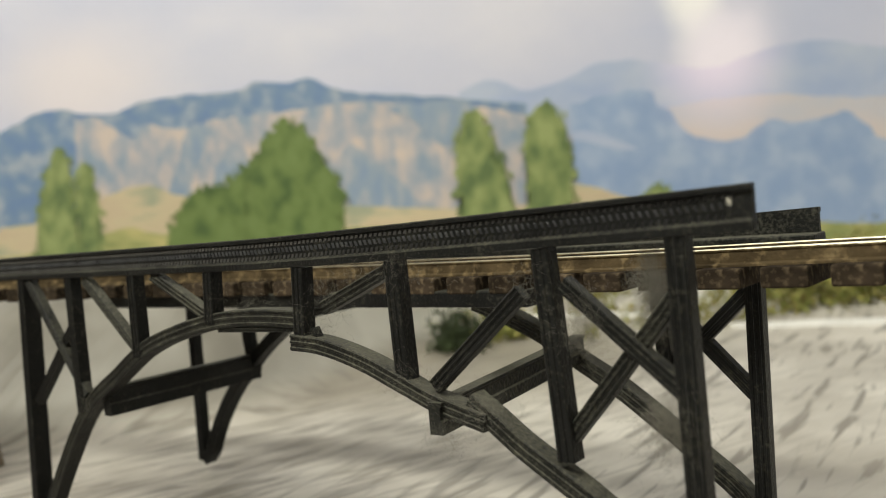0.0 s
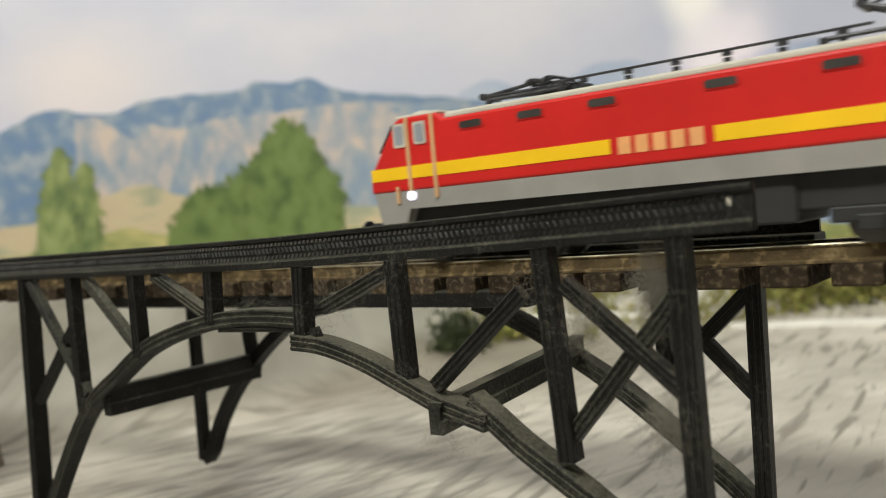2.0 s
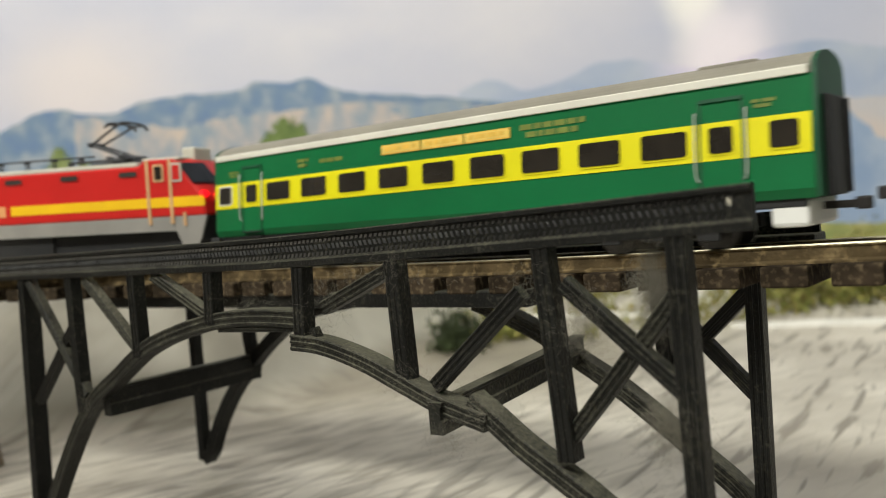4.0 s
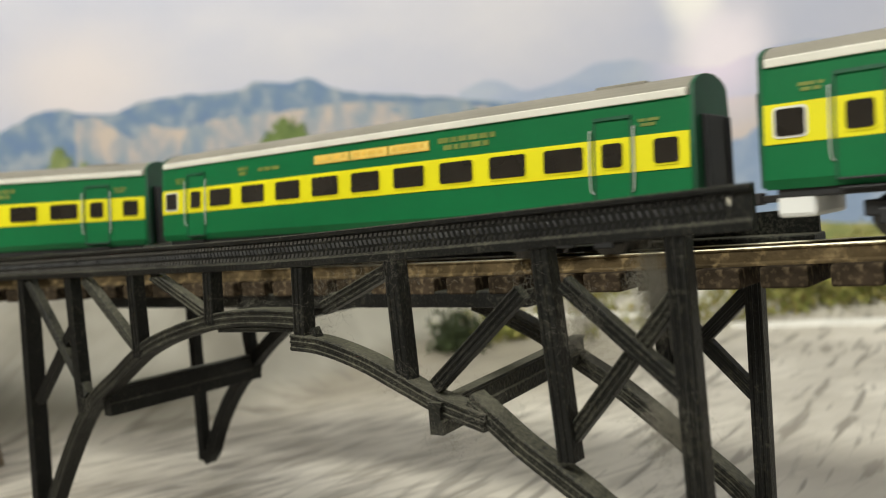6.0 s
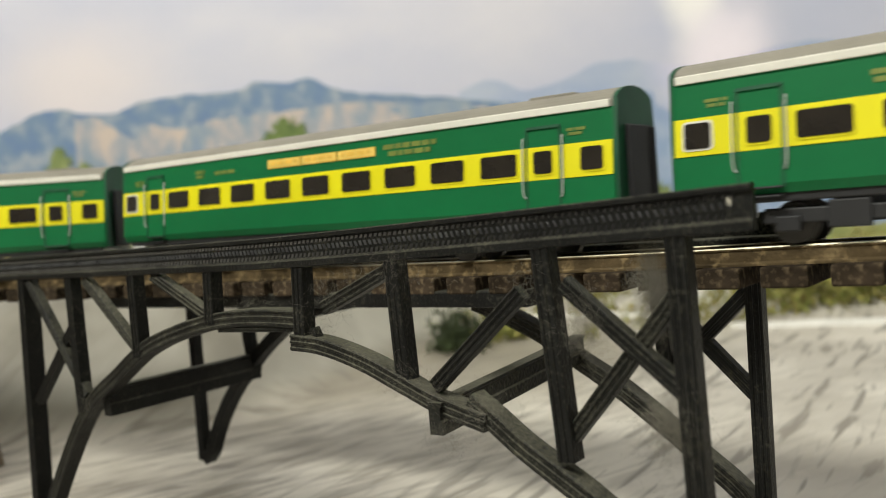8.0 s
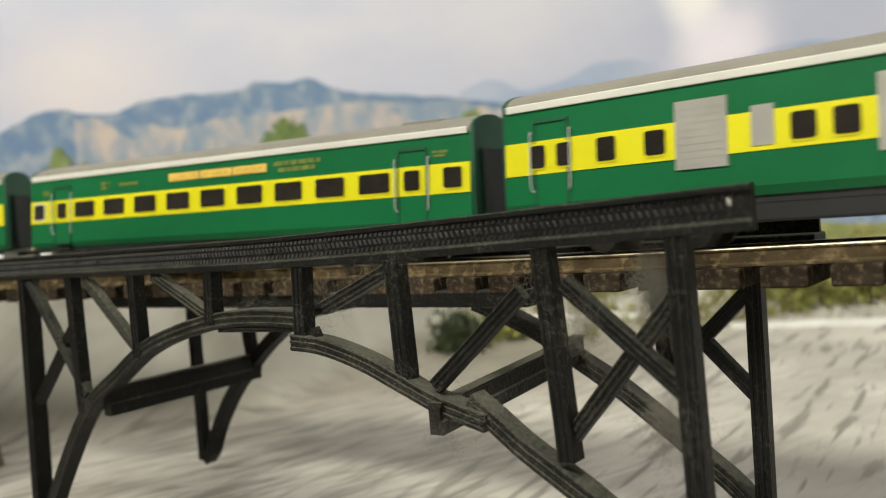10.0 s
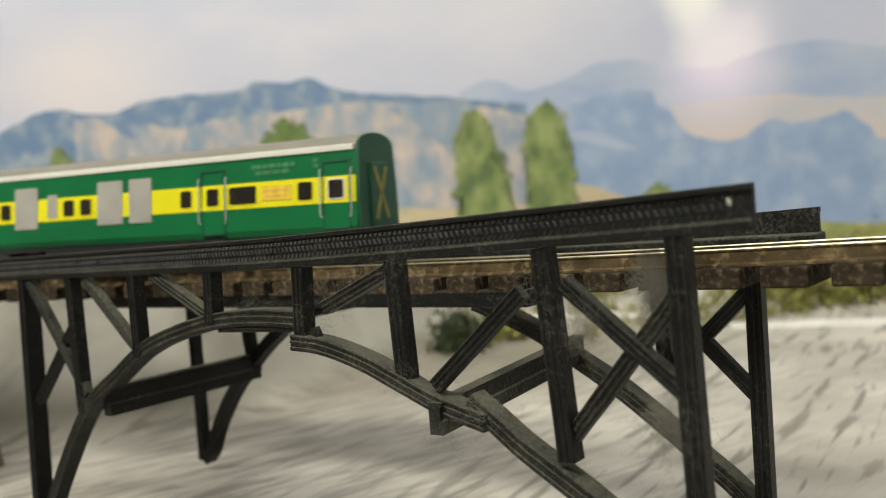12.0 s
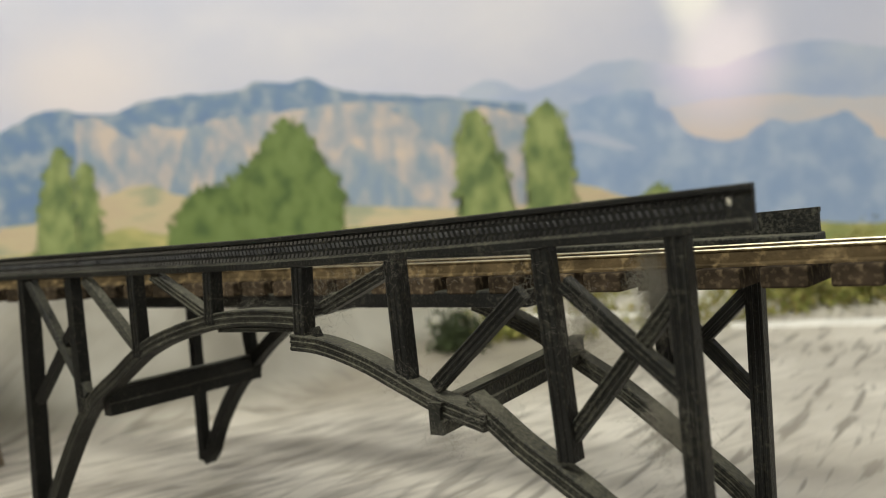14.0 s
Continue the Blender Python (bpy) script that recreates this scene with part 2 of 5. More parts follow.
# ---- mesh helpers ----
def part(name, bm, material, parent=None, label=""):
    me = bpy.data.meshes.new(name)
    bmesh.ops.recalc_face_normals(bm, faces=bm.faces)
    bm.to_mesh(me)
    bm.free()
    me.materials.append(material)
    ob = new(name, me)
    if parent:
        ob.parent = parent
    if label:
        ob["label"] = label
    return ob


def box(bm, x0, x1, y0, y1, z0, z1):
    v = [bm.verts.new(p) for p in ((x0, y0, z0), (x1, y0, z0), (x1, y1, z0), (x0, y1, z0), (x0, y0, z1), (x1, y0, z1), (x1, y1, z1), (x0, y1, z1))]
    for f in ((0, 1, 2, 3), (4, 5, 6, 7), (0, 1, 5, 4), (1, 2, 6, 5), (2, 3, 7, 6), (3, 0, 4, 7)):
        bm.faces.new([v[i] for i in f])


def rbox(bm, x0, x1, y0, y1, z0, z1, r):
    """A box with bevelled edges."""
    t = bmesh.new()
    box(t, x0, x1, y0, y1, z0, z1)
    bmesh.ops.bevel(t, geom=t.edges[:] + t.verts[:], offset=r, segments=2, affect="EDGES", profile=0.5)
    me = bpy.data.meshes.new("tmp")
    t.to_mesh(me)
    t.free()
    bm.from_mesh(me)
    bpy.data.meshes.remove(me)


def loft(bm, rings, close=True):
    """Skin through equal rings of points, capped at both ends."""
    vs = [[bm.verts.new(p) for p in ring] for ring in rings]
    n = len(vs[0])
    for a, b in zip(vs, vs[1:]):
        for i in range(n):
            j = (i + 1) % n
            bm.faces.new((a[i], a[j], b[j], b[i]))
    if close:
        bm.faces.new(vs[0][::-1])
        bm.faces.new(vs[-1])


def plate(bm, x0, x1, z0, z1, y, thick, r=0.0, seg=4):
    """A rounded plate standing in the xz plane, its face at y, its back at y + thick."""
    pts = []
    for cx, cz, a0 in ((x1 - r, z1 - r, 0), (x0 + r, z1 - r, 90), (x0 + r, z0 + r, 180), (x1 - r, z0 + r, 270)):
        for k in range(seg + 1 if r else 1):
            a = radians(a0 + 90 * k / seg)
            pts.append((cx + r * math.cos(a), cz + r * math.sin(a)))
    loft(bm, [[(x, y, z) for x, z in pts], [(x, y + thick, z) for x, z in pts]])


def cyl(bm, p, q, r, n=10):
    p, q = Vector(p), Vector(q)
    d = (q - p).normalized()
    a = d.orthogonal().normalized()
    b = d.cross(a)
    ring = [a * r * math.cos(2 * math.pi * i / n) + b * r * math.sin(2 * math.pi * i / n) for i in range(n)]
    loft(bm, [[p + o for o in ring], [q + o for o in ring]])


def smooth(points, per=6):
    """A Catmull-Rom line through control points."""
    pts = [Vector(p) for p in points]
    pts = [2 * pts[0] - pts[1]] + pts + [2 * pts[-1] - pts[-2]]
    out = []
    for i in range(1, len(pts) - 2):
        p0, p1, p2, p3 = pts[i - 1:i + 3]
        for k in range(per):
            t = k / per
            out.append(0.5 * (2 * p1 + (p2 - p0) * t + (2 * p0 - 5 * p1 + 4 * p2 - p3) * t * t + (3 * p1 - p0 - 3 * p2 + p3) * t ** 3))
    out.append(pts[-2])
    return out


# ---- the track's line: straight over the bridge, then a bend ----
T0 = Vector((-0.01147, 0.31296))
TURN, RADIUS, BEND = 0.6717, 0.717, -2.529
S_BEND = -0.33


def heading(s):
    s = max(s, S_BEND)
    return TURN if s > 0 else TURN + s / RADIUS + BEND * s * s


def rise(s):
    s = min(max(s, -0.30), 0.15)
    return -0.005 * s + 0.059 * s * s + 0.0251 * s ** 3


LINE = {}
STEP = 0.0025
p = T0.copy()
for i in range(0, 1200):
    LINE[i] = p.copy()
    h = heading((i + 0.5) * STEP)
    p = p + Vector((math.cos(h), -math.sin(h))) * STEP
p = T0.copy()
for i in range(0, -1200, -1):
    LINE[i] = p.copy()
    h = heading((i - 0.5) * STEP)
    p = p - Vector((math.cos(h), -math.sin(h))) * STEP


def on_line(s):
    i = math.floor(s / STEP)
    f = s / STEP - i
    return LINE[i].lerp(LINE[i + 1], f)


def beside(s, off, z):
    h = heading(s)
    q = on_line(s)
    return Vector((q.x + off * math.sin(h), q.y + off * math.cos(h), RAIL + rise(s) + z))


def vehicle_pose(s, pivot, nose_up=0.0075, outward=0.0, sink=0.0):
    """The pose of a vehicle whose two pivots stand on the line at s - pivot and s + pivot; its x points back along the train."""
    a, b = on_line(s - pivot), on_line(s + pivot)
    za, zb = rise(s - pivot), rise(s + pivot)
    x = Vector((b.x - a.x, b.y - a.y, zb - za - 2 * pivot * nose_up)).normalized()
    y = Vector((-x.y, x.x, 0)).normalized()
    z = x.cross(y)
    m = Matrix((x, y, z)).transposed().to_4x4()
    m.translation = ((a.x + b.x) / 2 + outward * y.x, (a.y + b.y) / 2 + outward * y.y, RAIL + (za + zb) / 2 - sink)
    return m


# ---- setting: ground, bank, backdrop, room ----
def bank_height(x, y):
    """The river bed is flat; behind it a plaster bank climbs, close by in the left half and further off to the right."""
    def ss(a, b, v):
        t = min(max((v - a) / (b - a), 0), 1)
        return t * t * (3 - 2 * t)
    foot = 0.50 + 0.34 * ss(-0.16, 0.06, x) - 0.17 * ss(0.15, 0.30, x) + 0.03 * math.sin(9 * x + 1.0)
    rim = 0.115 + 0.06 * ss(-0.12, 0.05, x)
    top = 0.088 - 0.055 * ss(-0.03, 0.06, x)
    n = noise.noise(Vector((x * 9, y * 9, 0))) * 0.006 + noise.noise(Vector((x * 31, y * 31, 3))) * 0.0018
    k = ss(foot, foot + rim, y)
    return top * k + n * (0.15 + k)


def ground_sheet():
    bm = bmesh.new()
    xs = [-2.4, -1.6, -1.0] + [-0.7 + 0.0125 * i for i in range(113)] + [1.0, 1.6, 2.4]
    ys = [-2.0, -1.2, -0.6, -0.2] + [0.0 + 0.0125 * i for i in range(85)] + [1.06]
    grid = [[bm.verts.new((x, y, bank_height(x, y))) for x in xs] for y in ys]
    for a, b in zip(grid, grid[1:]):
        for i in range(len(xs) - 1):
            bm.faces.new((a[i], a[i + 1], b[i + 1], b[i]))
    for f in bm.faces:
        f.smooth = True
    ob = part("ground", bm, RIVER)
    return tagged(ob, "grey-white painted river bed rising to a plaster bank", "ground", kind="structure")


ground_sheet()


def plinth():
    bm = bmesh.new()
    box(bm, -2.38, 2.38, -1.98, 1.05, -0.90, -0.012)
    tagged(part("baseboard", bm, ROOMWALL), "plain boxed base under the model landscape", "base", kind="structure")


plinth()


def room():
    def slab(name, a, b, label):
        bm = bmesh.new()
        box(bm, a[0], b[0], a[1], b[1], a[2], b[2])
        tagged(part(name, bm, ROOMWALL), label, "wall" if "wall" in name else name, kind="structure")
    slab("wall_north", (-3, 1.9, -0.9), (3, 2.0, 1.6), "plain pale room wall")
    slab("wall_south", (-3, -2.7, -0.9), (3, -2.6, 1.6), "plain pale room wall")
    slab("wall_west", (-3.1, -2.7, -0.9), (-3, 2.0, 1.6), "plain pale room wall")
    slab("wall_east", (3, -2.7, -0.9), (3.1, 2.0, 1.6), "plain pale room wall")
    slab("ceiling", (-3.1, -2.7, 1.6), (3.1, 2.0, 1.7), "plain white room ceiling")
    slab("floor", (-3.1, -2.7, -1.0), (3.1, 2.0, -0.9), "plain grey room floor")


room()


# ---- printed landscape backdrop: a board with flat printed shapes ----
def print_ink(name, a, b, scale, stretch=(1, 1, 1), c=None, detail=5):
    """Printed colour, matt with a slight sheen: two or three inks mixed by noise."""
    m = bpy.data.materials.new(name)
    m.use_nodes = True
    nt = m.node_tree
    bs = nt.nodes["Principled BSDF"]
    bs.inputs["Roughness"].default_value = 0.55
    bs.inputs["Specular IOR Level"].default_value = 0.3
    co = nt.nodes.new("ShaderNodeTexCoord")
    mp = nt.nodes.new("ShaderNodeMapping")
    mp.inputs["Scale"].default_value = stretch
    nz = nt.nodes.new("ShaderNodeTexNoise")
    nz.inputs["Scale"].default_value, nz.inputs["Detail"].default_value = scale, detail
    rp = nt.nodes.new("ShaderNodeValToRGB")
    rp.color_ramp.elements[0].position, rp.color_ramp.elements[0].color = 0.36, (*a, 1)
    rp.color_ramp.elements[1].position, rp.color_ramp.elements[1].color = 0.64, (*b, 1)
    if c:
        e = rp.color_ramp.elements.new(0.5)
        e.color = (*c, 1)
    nt.links.new(co.outputs["Object"], mp.inputs[0])
    nt.links.new(mp.outputs[0], nz.inputs["Vector"])
    nt.links.new(nz.outputs["Fac"], rp.inputs[0])
    nt.links.new(rp.outputs[0], bs.inputs["Base Color"])
    return m


def sky_ink():
    """Printed sky: lilac-grey cloud, paler low down, with a bright glow painted into its colour."""
    m = print_ink("printed_sky", (0.54, 0.56, 0.69), (0.70, 0.68, 0.74), 2.6, (1, 1, 1.8), (0.61, 0.61, 0.71))
    nt = m.node_tree
    bs = nt.nodes["Principled BSDF"]
    base = bs.inputs["Base Color"].links[0].from_socket
    co = nt.nodes.new("ShaderNodeTexCoord")
    nz = nt.nodes.new("ShaderNodeTexNoise")
    nz.inputs["Scale"].default_value, nz.inputs["Detail"].default_value = 14, 3
    nt.links.new(co.outputs["Object"], nz.inputs["Vector"])
    add = nt.nodes.new("ShaderNodeMix")
    add.data_type = "VECTOR"
    add.inputs["Factor"].default_value = 0.035
    nt.links.new(co.outputs["Object"], add.inputs[4])
    nt.links.new(nz.outputs["Color"], add.inputs[5])
    # two bright glows painted at the right, a pinkish cloud at the left
    for centre, stretch, size, col in (((0.318, 0, 0.350), (1.0, 0, 0.50), 0.046, (0.98, 0.95, 0.92)), ((0.352, 0, 0.275), (1.0, 0, 0.8), 0.080, (0.95, 0.87, 0.95)), ((-0.37, 0, 0.31), (0.7, 0, 1.0), 0.10, (0.78, 0.71, 0.72))):
        mp = nt.nodes.new("ShaderNodeMapping")
        mp.vector_type = "POINT"
        mp.inputs["Location"].default_value = (-centre[0] * stretch[0], 0, -centre[2] * stretch[2])
        mp.inputs["Scale"].default_value = stretch
        nt.links.new(add.outputs[1], mp.inputs[0])
        ln = nt.nodes.new("ShaderNodeVectorMath")
        ln.operation = "LENGTH"
        nt.links.new(mp.outputs[0], ln.inputs[0])
        rg = nt.nodes.new("ShaderNodeMapRange")
        rg.interpolation_type = "SMOOTHSTEP"
        rg.inputs[1].default_value, rg.inputs[2].default_value = size, size * 0.12
        rg.inputs[4].default_value = 0.95
        nt.links.new(ln.outputs["Value"], rg.inputs[0])
        mx = nt.nodes.new("ShaderNodeMix")
        mx.data_type = "RGBA"
        nt.links.new(rg.outputs[0], mx.inputs["Factor"])
        nt.links.new(base, mx.inputs[6])
        mx.inputs[7].default_value = (*col, 1)
        base = mx.outputs[2]
    nt.links.new(base, bs.inputs["Base Color"])
    return m


BACK_Y = 1.0
backdrop = tagged(new("backdrop"), "printed landscape board with hills and trees under a cloudy sky", "backdrop", kind="structure")
LAYER = [0]


def printed(name, outline, material, label="", rough=0.0, per=6, base=None):
    """One flat printed shape on the board; its edge wavers by rough. With base, outline is a skyline closed straight down to that height."""
    LAYER[0] += 1
    y = BACK_Y - 0.00015 * LAYER[0]
    ctrl = list(outline) if base is not None else list(outline) + [outline[0]]
    pts = []
    for q, r in zip(smooth([(a, b, 0) for a, b in ctrl], per), smooth([(a, b, 0) for a, b in ctrl], per)[1:]):
        n = max(1, int((r - q).length / 0.004)) if (r - q).length < 0.1 else 1
        pts += [(q + (r - q) * k / n).xy for k in range(n)]
    if base is not None:
        pts.append(Vector(ctrl[-1]))
    wav = lambda q, s, o: Vector((noise.noise(Vector((q.x * s, q.y * s, LAYER[0] + o))), noise.noise(Vector((q.x * s, q.y * s, LAYER[0] + o + 9)))))
    if rough:
        pts = [q + wav(q, 60, 0) * rough + wav(q, 200, 4) * rough * 0.3 for q in pts]
    bm = bmesh.new()
    if base is not None:
        top = [bm.verts.new((q.x, y, q.y)) for q in sorted(pts, key=lambda q: q.x)]
        low = [bm.verts.new((v.co.x, y, base)) for v in top]
        for i in range(len(top) - 1):
            bm.faces.new((low[i], low[i + 1], top[i + 1], top[i]))
    else:
        f = bm.faces.new([bm.verts.new((q.x, y, q.y)) for q in pts])
        bmesh.ops.triangulate(bm, faces=[f])
    return part(name, bm, material, backdrop, label)


def leaf_dabs(outline, material, seed, count=190, size=0.0030, reach=0.0030):
    """Small printed leaf dabs that break up a tree's edge."""
    rnd = random.Random(seed)
    line = smooth([(a, b, 0) for a, b in outline], 8)
    bm = bmesh.new()
    y = BACK_Y - 0.00015 * LAYER[0] - 0.00008
    for i in range(count):
        q = line[rnd.randrange(len(line))]
        x, z = q.x + rnd.gauss(0, reach), q.y + rnd.gauss(0, reach)
        r = size * rnd.uniform(0.4, 1.2)
        n = rnd.randint(5, 8)
        a0 = rnd.random() * 6.28
        yy = y - 0.000002 * i
        bm.faces.new([bm.verts.new((x + r * rnd.uniform(0.6, 1.2) * math.cos(a0 + 6.283 * k / n), yy, z + 1.3 * r * rnd.uniform(0.6, 1.2) * math.sin(a0 + 6.283 * k / n))) for k in range(n)])
    LAYER[0] += 1 + int(count * 0.000002 / 0.00015)
    tagged(part("leaf_dabs", bm, material, backdrop), kind="stuff")


def ink_glow(m, strength):
    """A pale pink glow painted into a printed hill's colour."""
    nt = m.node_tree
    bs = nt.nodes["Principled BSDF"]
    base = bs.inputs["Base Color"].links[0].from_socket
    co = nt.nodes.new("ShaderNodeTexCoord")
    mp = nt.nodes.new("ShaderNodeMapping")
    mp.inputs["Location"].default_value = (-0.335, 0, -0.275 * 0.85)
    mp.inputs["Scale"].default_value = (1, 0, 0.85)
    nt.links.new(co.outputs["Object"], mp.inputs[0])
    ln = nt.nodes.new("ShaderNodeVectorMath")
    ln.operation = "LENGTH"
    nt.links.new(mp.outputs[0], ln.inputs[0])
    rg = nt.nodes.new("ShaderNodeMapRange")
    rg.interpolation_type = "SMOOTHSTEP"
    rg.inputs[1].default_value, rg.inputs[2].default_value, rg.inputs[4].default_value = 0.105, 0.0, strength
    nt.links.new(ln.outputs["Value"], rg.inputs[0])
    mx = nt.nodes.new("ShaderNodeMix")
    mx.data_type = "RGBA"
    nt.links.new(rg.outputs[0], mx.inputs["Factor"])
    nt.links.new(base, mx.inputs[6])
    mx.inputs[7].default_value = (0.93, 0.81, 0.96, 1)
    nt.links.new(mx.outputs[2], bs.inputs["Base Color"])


def printed_sheet():
    bm = bmesh.new()
    box(bm, -1.3, 1.3, BACK_Y, BACK_Y + 0.012, 0.0, 0.85)
    part("sky_sheet", bm, sky_ink(), backdrop, "printed lilac-grey cloudy sky")
    far = print_ink("printed_far_hills", (0.38, 0.45, 0.62), (0.48, 0.53, 0.64), 14, (1, 1, 1.5))
    blue = print_ink("printed_wooded_ridge", (0.165, 0.25, 0.41), (0.36, 0.40, 0.46), 44, (1, 1, 1), (0.20, 0.285, 0.40), 9)
    brown = print_ink("printed_dry_slopes", (0.27, 0.34, 0.42), (0.62, 0.52, 0.45), 30, (1.45, 1, 0.9), (0.43, 0.42, 0.44), 10)
    gully = print_ink("printed_gullies", (0.25, 0.33, 0.44), (0.43, 0.43, 0.45), 40, (1.6, 1, 0.7), (0.30, 0.36, 0.43), 9)
    forest = print_ink("printed_blue_forest", (0.275, 0.37, 0.555), (0.40, 0.48, 0.62), 30, (1, 1, 1), (0.32, 0.41, 0.58), 9)
    field = print_ink("printed_dry_field", (0.58, 0.46, 0.31), (0.33, 0.36, 0.25), 14, (1, 1, 3), (0.60, 0.50, 0.32))
    grass = print_ink("printed_grass", (0.24, 0.28, 0.10), (0.60, 0.52, 0.22), 16, (1, 1, 3))
    tree = print_ink("printed_trees", (0.080, 0.130, 0.040), (0.175, 0.240, 0.075), 48, (1, 1, 0.8), (0.15, 0.21, 0.060), 7)
    tree2 = print_ink("printed_poplars", (0.115, 0.165, 0.065), (0.31, 0.355, 0.140), 62, (1, 1, 0.6), (0.21, 0.265, 0.095), 9)
    cream = print_ink("printed_pale_haze", (0.68, 0.58, 0.53), (0.56, 0.55, 0.59), 9, (1, 1, 2))
    ink_glow(far, 0.95)
    ink_glow(cream, 0.8)
    ink_glow(forest, 0.7)
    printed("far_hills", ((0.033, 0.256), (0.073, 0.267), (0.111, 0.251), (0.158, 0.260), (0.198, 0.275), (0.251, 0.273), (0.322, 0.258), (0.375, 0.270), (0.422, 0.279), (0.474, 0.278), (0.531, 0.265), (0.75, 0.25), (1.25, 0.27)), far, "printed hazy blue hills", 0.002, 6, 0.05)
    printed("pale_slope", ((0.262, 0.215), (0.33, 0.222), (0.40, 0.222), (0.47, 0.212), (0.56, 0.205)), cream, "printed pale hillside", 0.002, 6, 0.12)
    printed("ridge", ((-1.25, 0.21), (-0.75, 0.215), (-0.56, 0.235), (-0.499, 0.254), (-0.458, 0.271), (-0.425, 0.274), (-0.405, 0.268), (-0.367, 0.265), (-0.333, 0.276), (-0.280, 0.279), (-0.221, 0.279), (-0.201, 0.287), (-0.168, 0.283), (-0.135, 0.286), (-0.115, 0.273), (-0.078, 0.264), (0.013, 0.252), (0.05, 0.244), (0.11, 0.235)), blue, "printed wooded ridge", 0.0025, 6, 0.05)
    printed("dry_slopes", ((-0.412, 0.262), (-0.385, 0.262), (-0.350, 0.235), (-0.330, 0.250), (-0.290, 0.238), (-0.250, 0.248), (-0.20, 0.250), (-0.14, 0.252), (-0.09, 0.255), (-0.03, 0.248), (0.03, 0.240), (0.09, 0.228), (0.16, 0.19), (0.22, 0.15)), brown, "printed dry eroded slopes", 0.004, 6, 0.05)
    printed("gully", ((-0.315, 0.16), (-0.305, 0.185), (-0.292, 0.215), (-0.283, 0.240), (-0.262, 0.243), (-0.268, 0.215), (-0.282, 0.185), (-0.290, 0.165)), gully, "", 0.004)
    printed("gully", ((-0.262, 0.165), (-0.250, 0.195), (-0.235, 0.215), (-0.222, 0.205), (-0.226, 0.175)), gully, "", 0.004)
    printed("gully", ((-0.10, 0.13), (-0.11, 0.17), (-0.10, 0.205), (-0.085, 0.200), (-0.06, 0.175), (-0.035, 0.15), (-0.03, 0.125)), gully, "", 0.005)
    printed("gully", ((-0.055, 0.245), (-0.02, 0.225), (0.01, 0.195), (0.03, 0.205), (0.05, 0.235), (0.02, 0.246)), gully, "", 0.004)
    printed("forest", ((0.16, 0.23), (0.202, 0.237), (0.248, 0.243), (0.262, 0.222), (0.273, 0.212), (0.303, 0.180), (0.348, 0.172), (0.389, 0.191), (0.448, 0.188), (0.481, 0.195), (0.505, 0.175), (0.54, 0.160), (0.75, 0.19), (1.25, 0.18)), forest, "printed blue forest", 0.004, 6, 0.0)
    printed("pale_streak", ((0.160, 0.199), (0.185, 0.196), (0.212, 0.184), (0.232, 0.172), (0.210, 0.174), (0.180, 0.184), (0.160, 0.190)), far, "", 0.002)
    printed("field", ((-1.25, 0.14), (-0.60, 0.135), (-0.50, 0.145), (-0.42, 0.150), (-0.39, 0.168), (-0.34, 0.180), (-0.30, 0.165), (-0.22, 0.15), (-0.116, 0.137), (0.014, 0.122), (0.11, 0.120), (0.148, 0.138), (0.19, 0.130), (0.23, 0.110), (0.28, 0.085), (0.35, 0.06)), field, "printed dry field", 0.002, 6, 0.0)
    printed("meadow", ((-1.25, 0.10), (-0.52, 0.110), (-0.40, 0.125), (-0.36, 0.132), (-0.31, 0.120), (-0.15, 0.110), (0.03, 0.105), (0.2, 0.095), (0.28, 0.085), (0.42, 0.072), (0.53, 0.062), (0.8, 0.06), (1.25, 0.06)), grass, "printed grass", 0.002, 6, 0.0)
    printed("poplar", ((-0.4207, 0.09), (-0.4199, 0.134), (-0.4165, 0.179), (-0.4054, 0.206), (-0.3978, 0.184), (-0.3936, 0.144), (-0.3961, 0.109), (-0.3995, 0.09)), tree2, "printed poplar", 0.005, 8)
    leaf_dabs(((-0.4207, 0.09), (-0.4199, 0.134), (-0.4165, 0.179), (-0.4054, 0.206), (-0.3978, 0.184), (-0.3936, 0.144), (-0.3961, 0.109), (-0.3995, 0.09)), tree2, 21)
    printed("poplar", ((-0.4682, 0.09), (-0.4665, 0.127), (-0.4563, 0.182), (-0.4444, 0.207), (-0.4316, 0.223), (-0.424, 0.197), (-0.4214, 0.152), (-0.4257, 0.09)), tree2, "printed poplar", 0.005, 8)
    leaf_dabs(((-0.4682, 0.09), (-0.4665, 0.127), (-0.4563, 0.182), (-0.4444, 0.207), (-0.4316, 0.223), (-0.424, 0.197), (-0.4214, 0.152), (-0.4257, 0.09)), tree2, 22)
    printed("bush", ((-0.318, 0.085), (-0.311, 0.12), (-0.295, 0.15), (-0.273, 0.168), (-0.243, 0.17), (-0.218, 0.188), (-0.198, 0.17), (-0.183, 0.12), (-0.183, 0.085)), tree, "printed round bush", 0.005, 8)
    leaf_dabs(((-0.318, 0.085), (-0.311, 0.12), (-0.295, 0.15), (-0.273, 0.168), (-0.243, 0.17), (-0.218, 0.188), (-0.198, 0.17), (-0.183, 0.12), (-0.183, 0.085)), tree, 23)
    printed("tree", ((-0.2258, 0.085), (-0.223, 0.14), (-0.2137, 0.185), (-0.196, 0.212), (-0.1802, 0.23), (-0.1672, 0.237), (-0.1514, 0.226), (-0.1375, 0.202), (-0.1207, 0.175), (-0.1114, 0.15), (-0.1161, 0.125), (-0.1226, 0.085)), tree, "printed broad green tree", 0.005, 8)
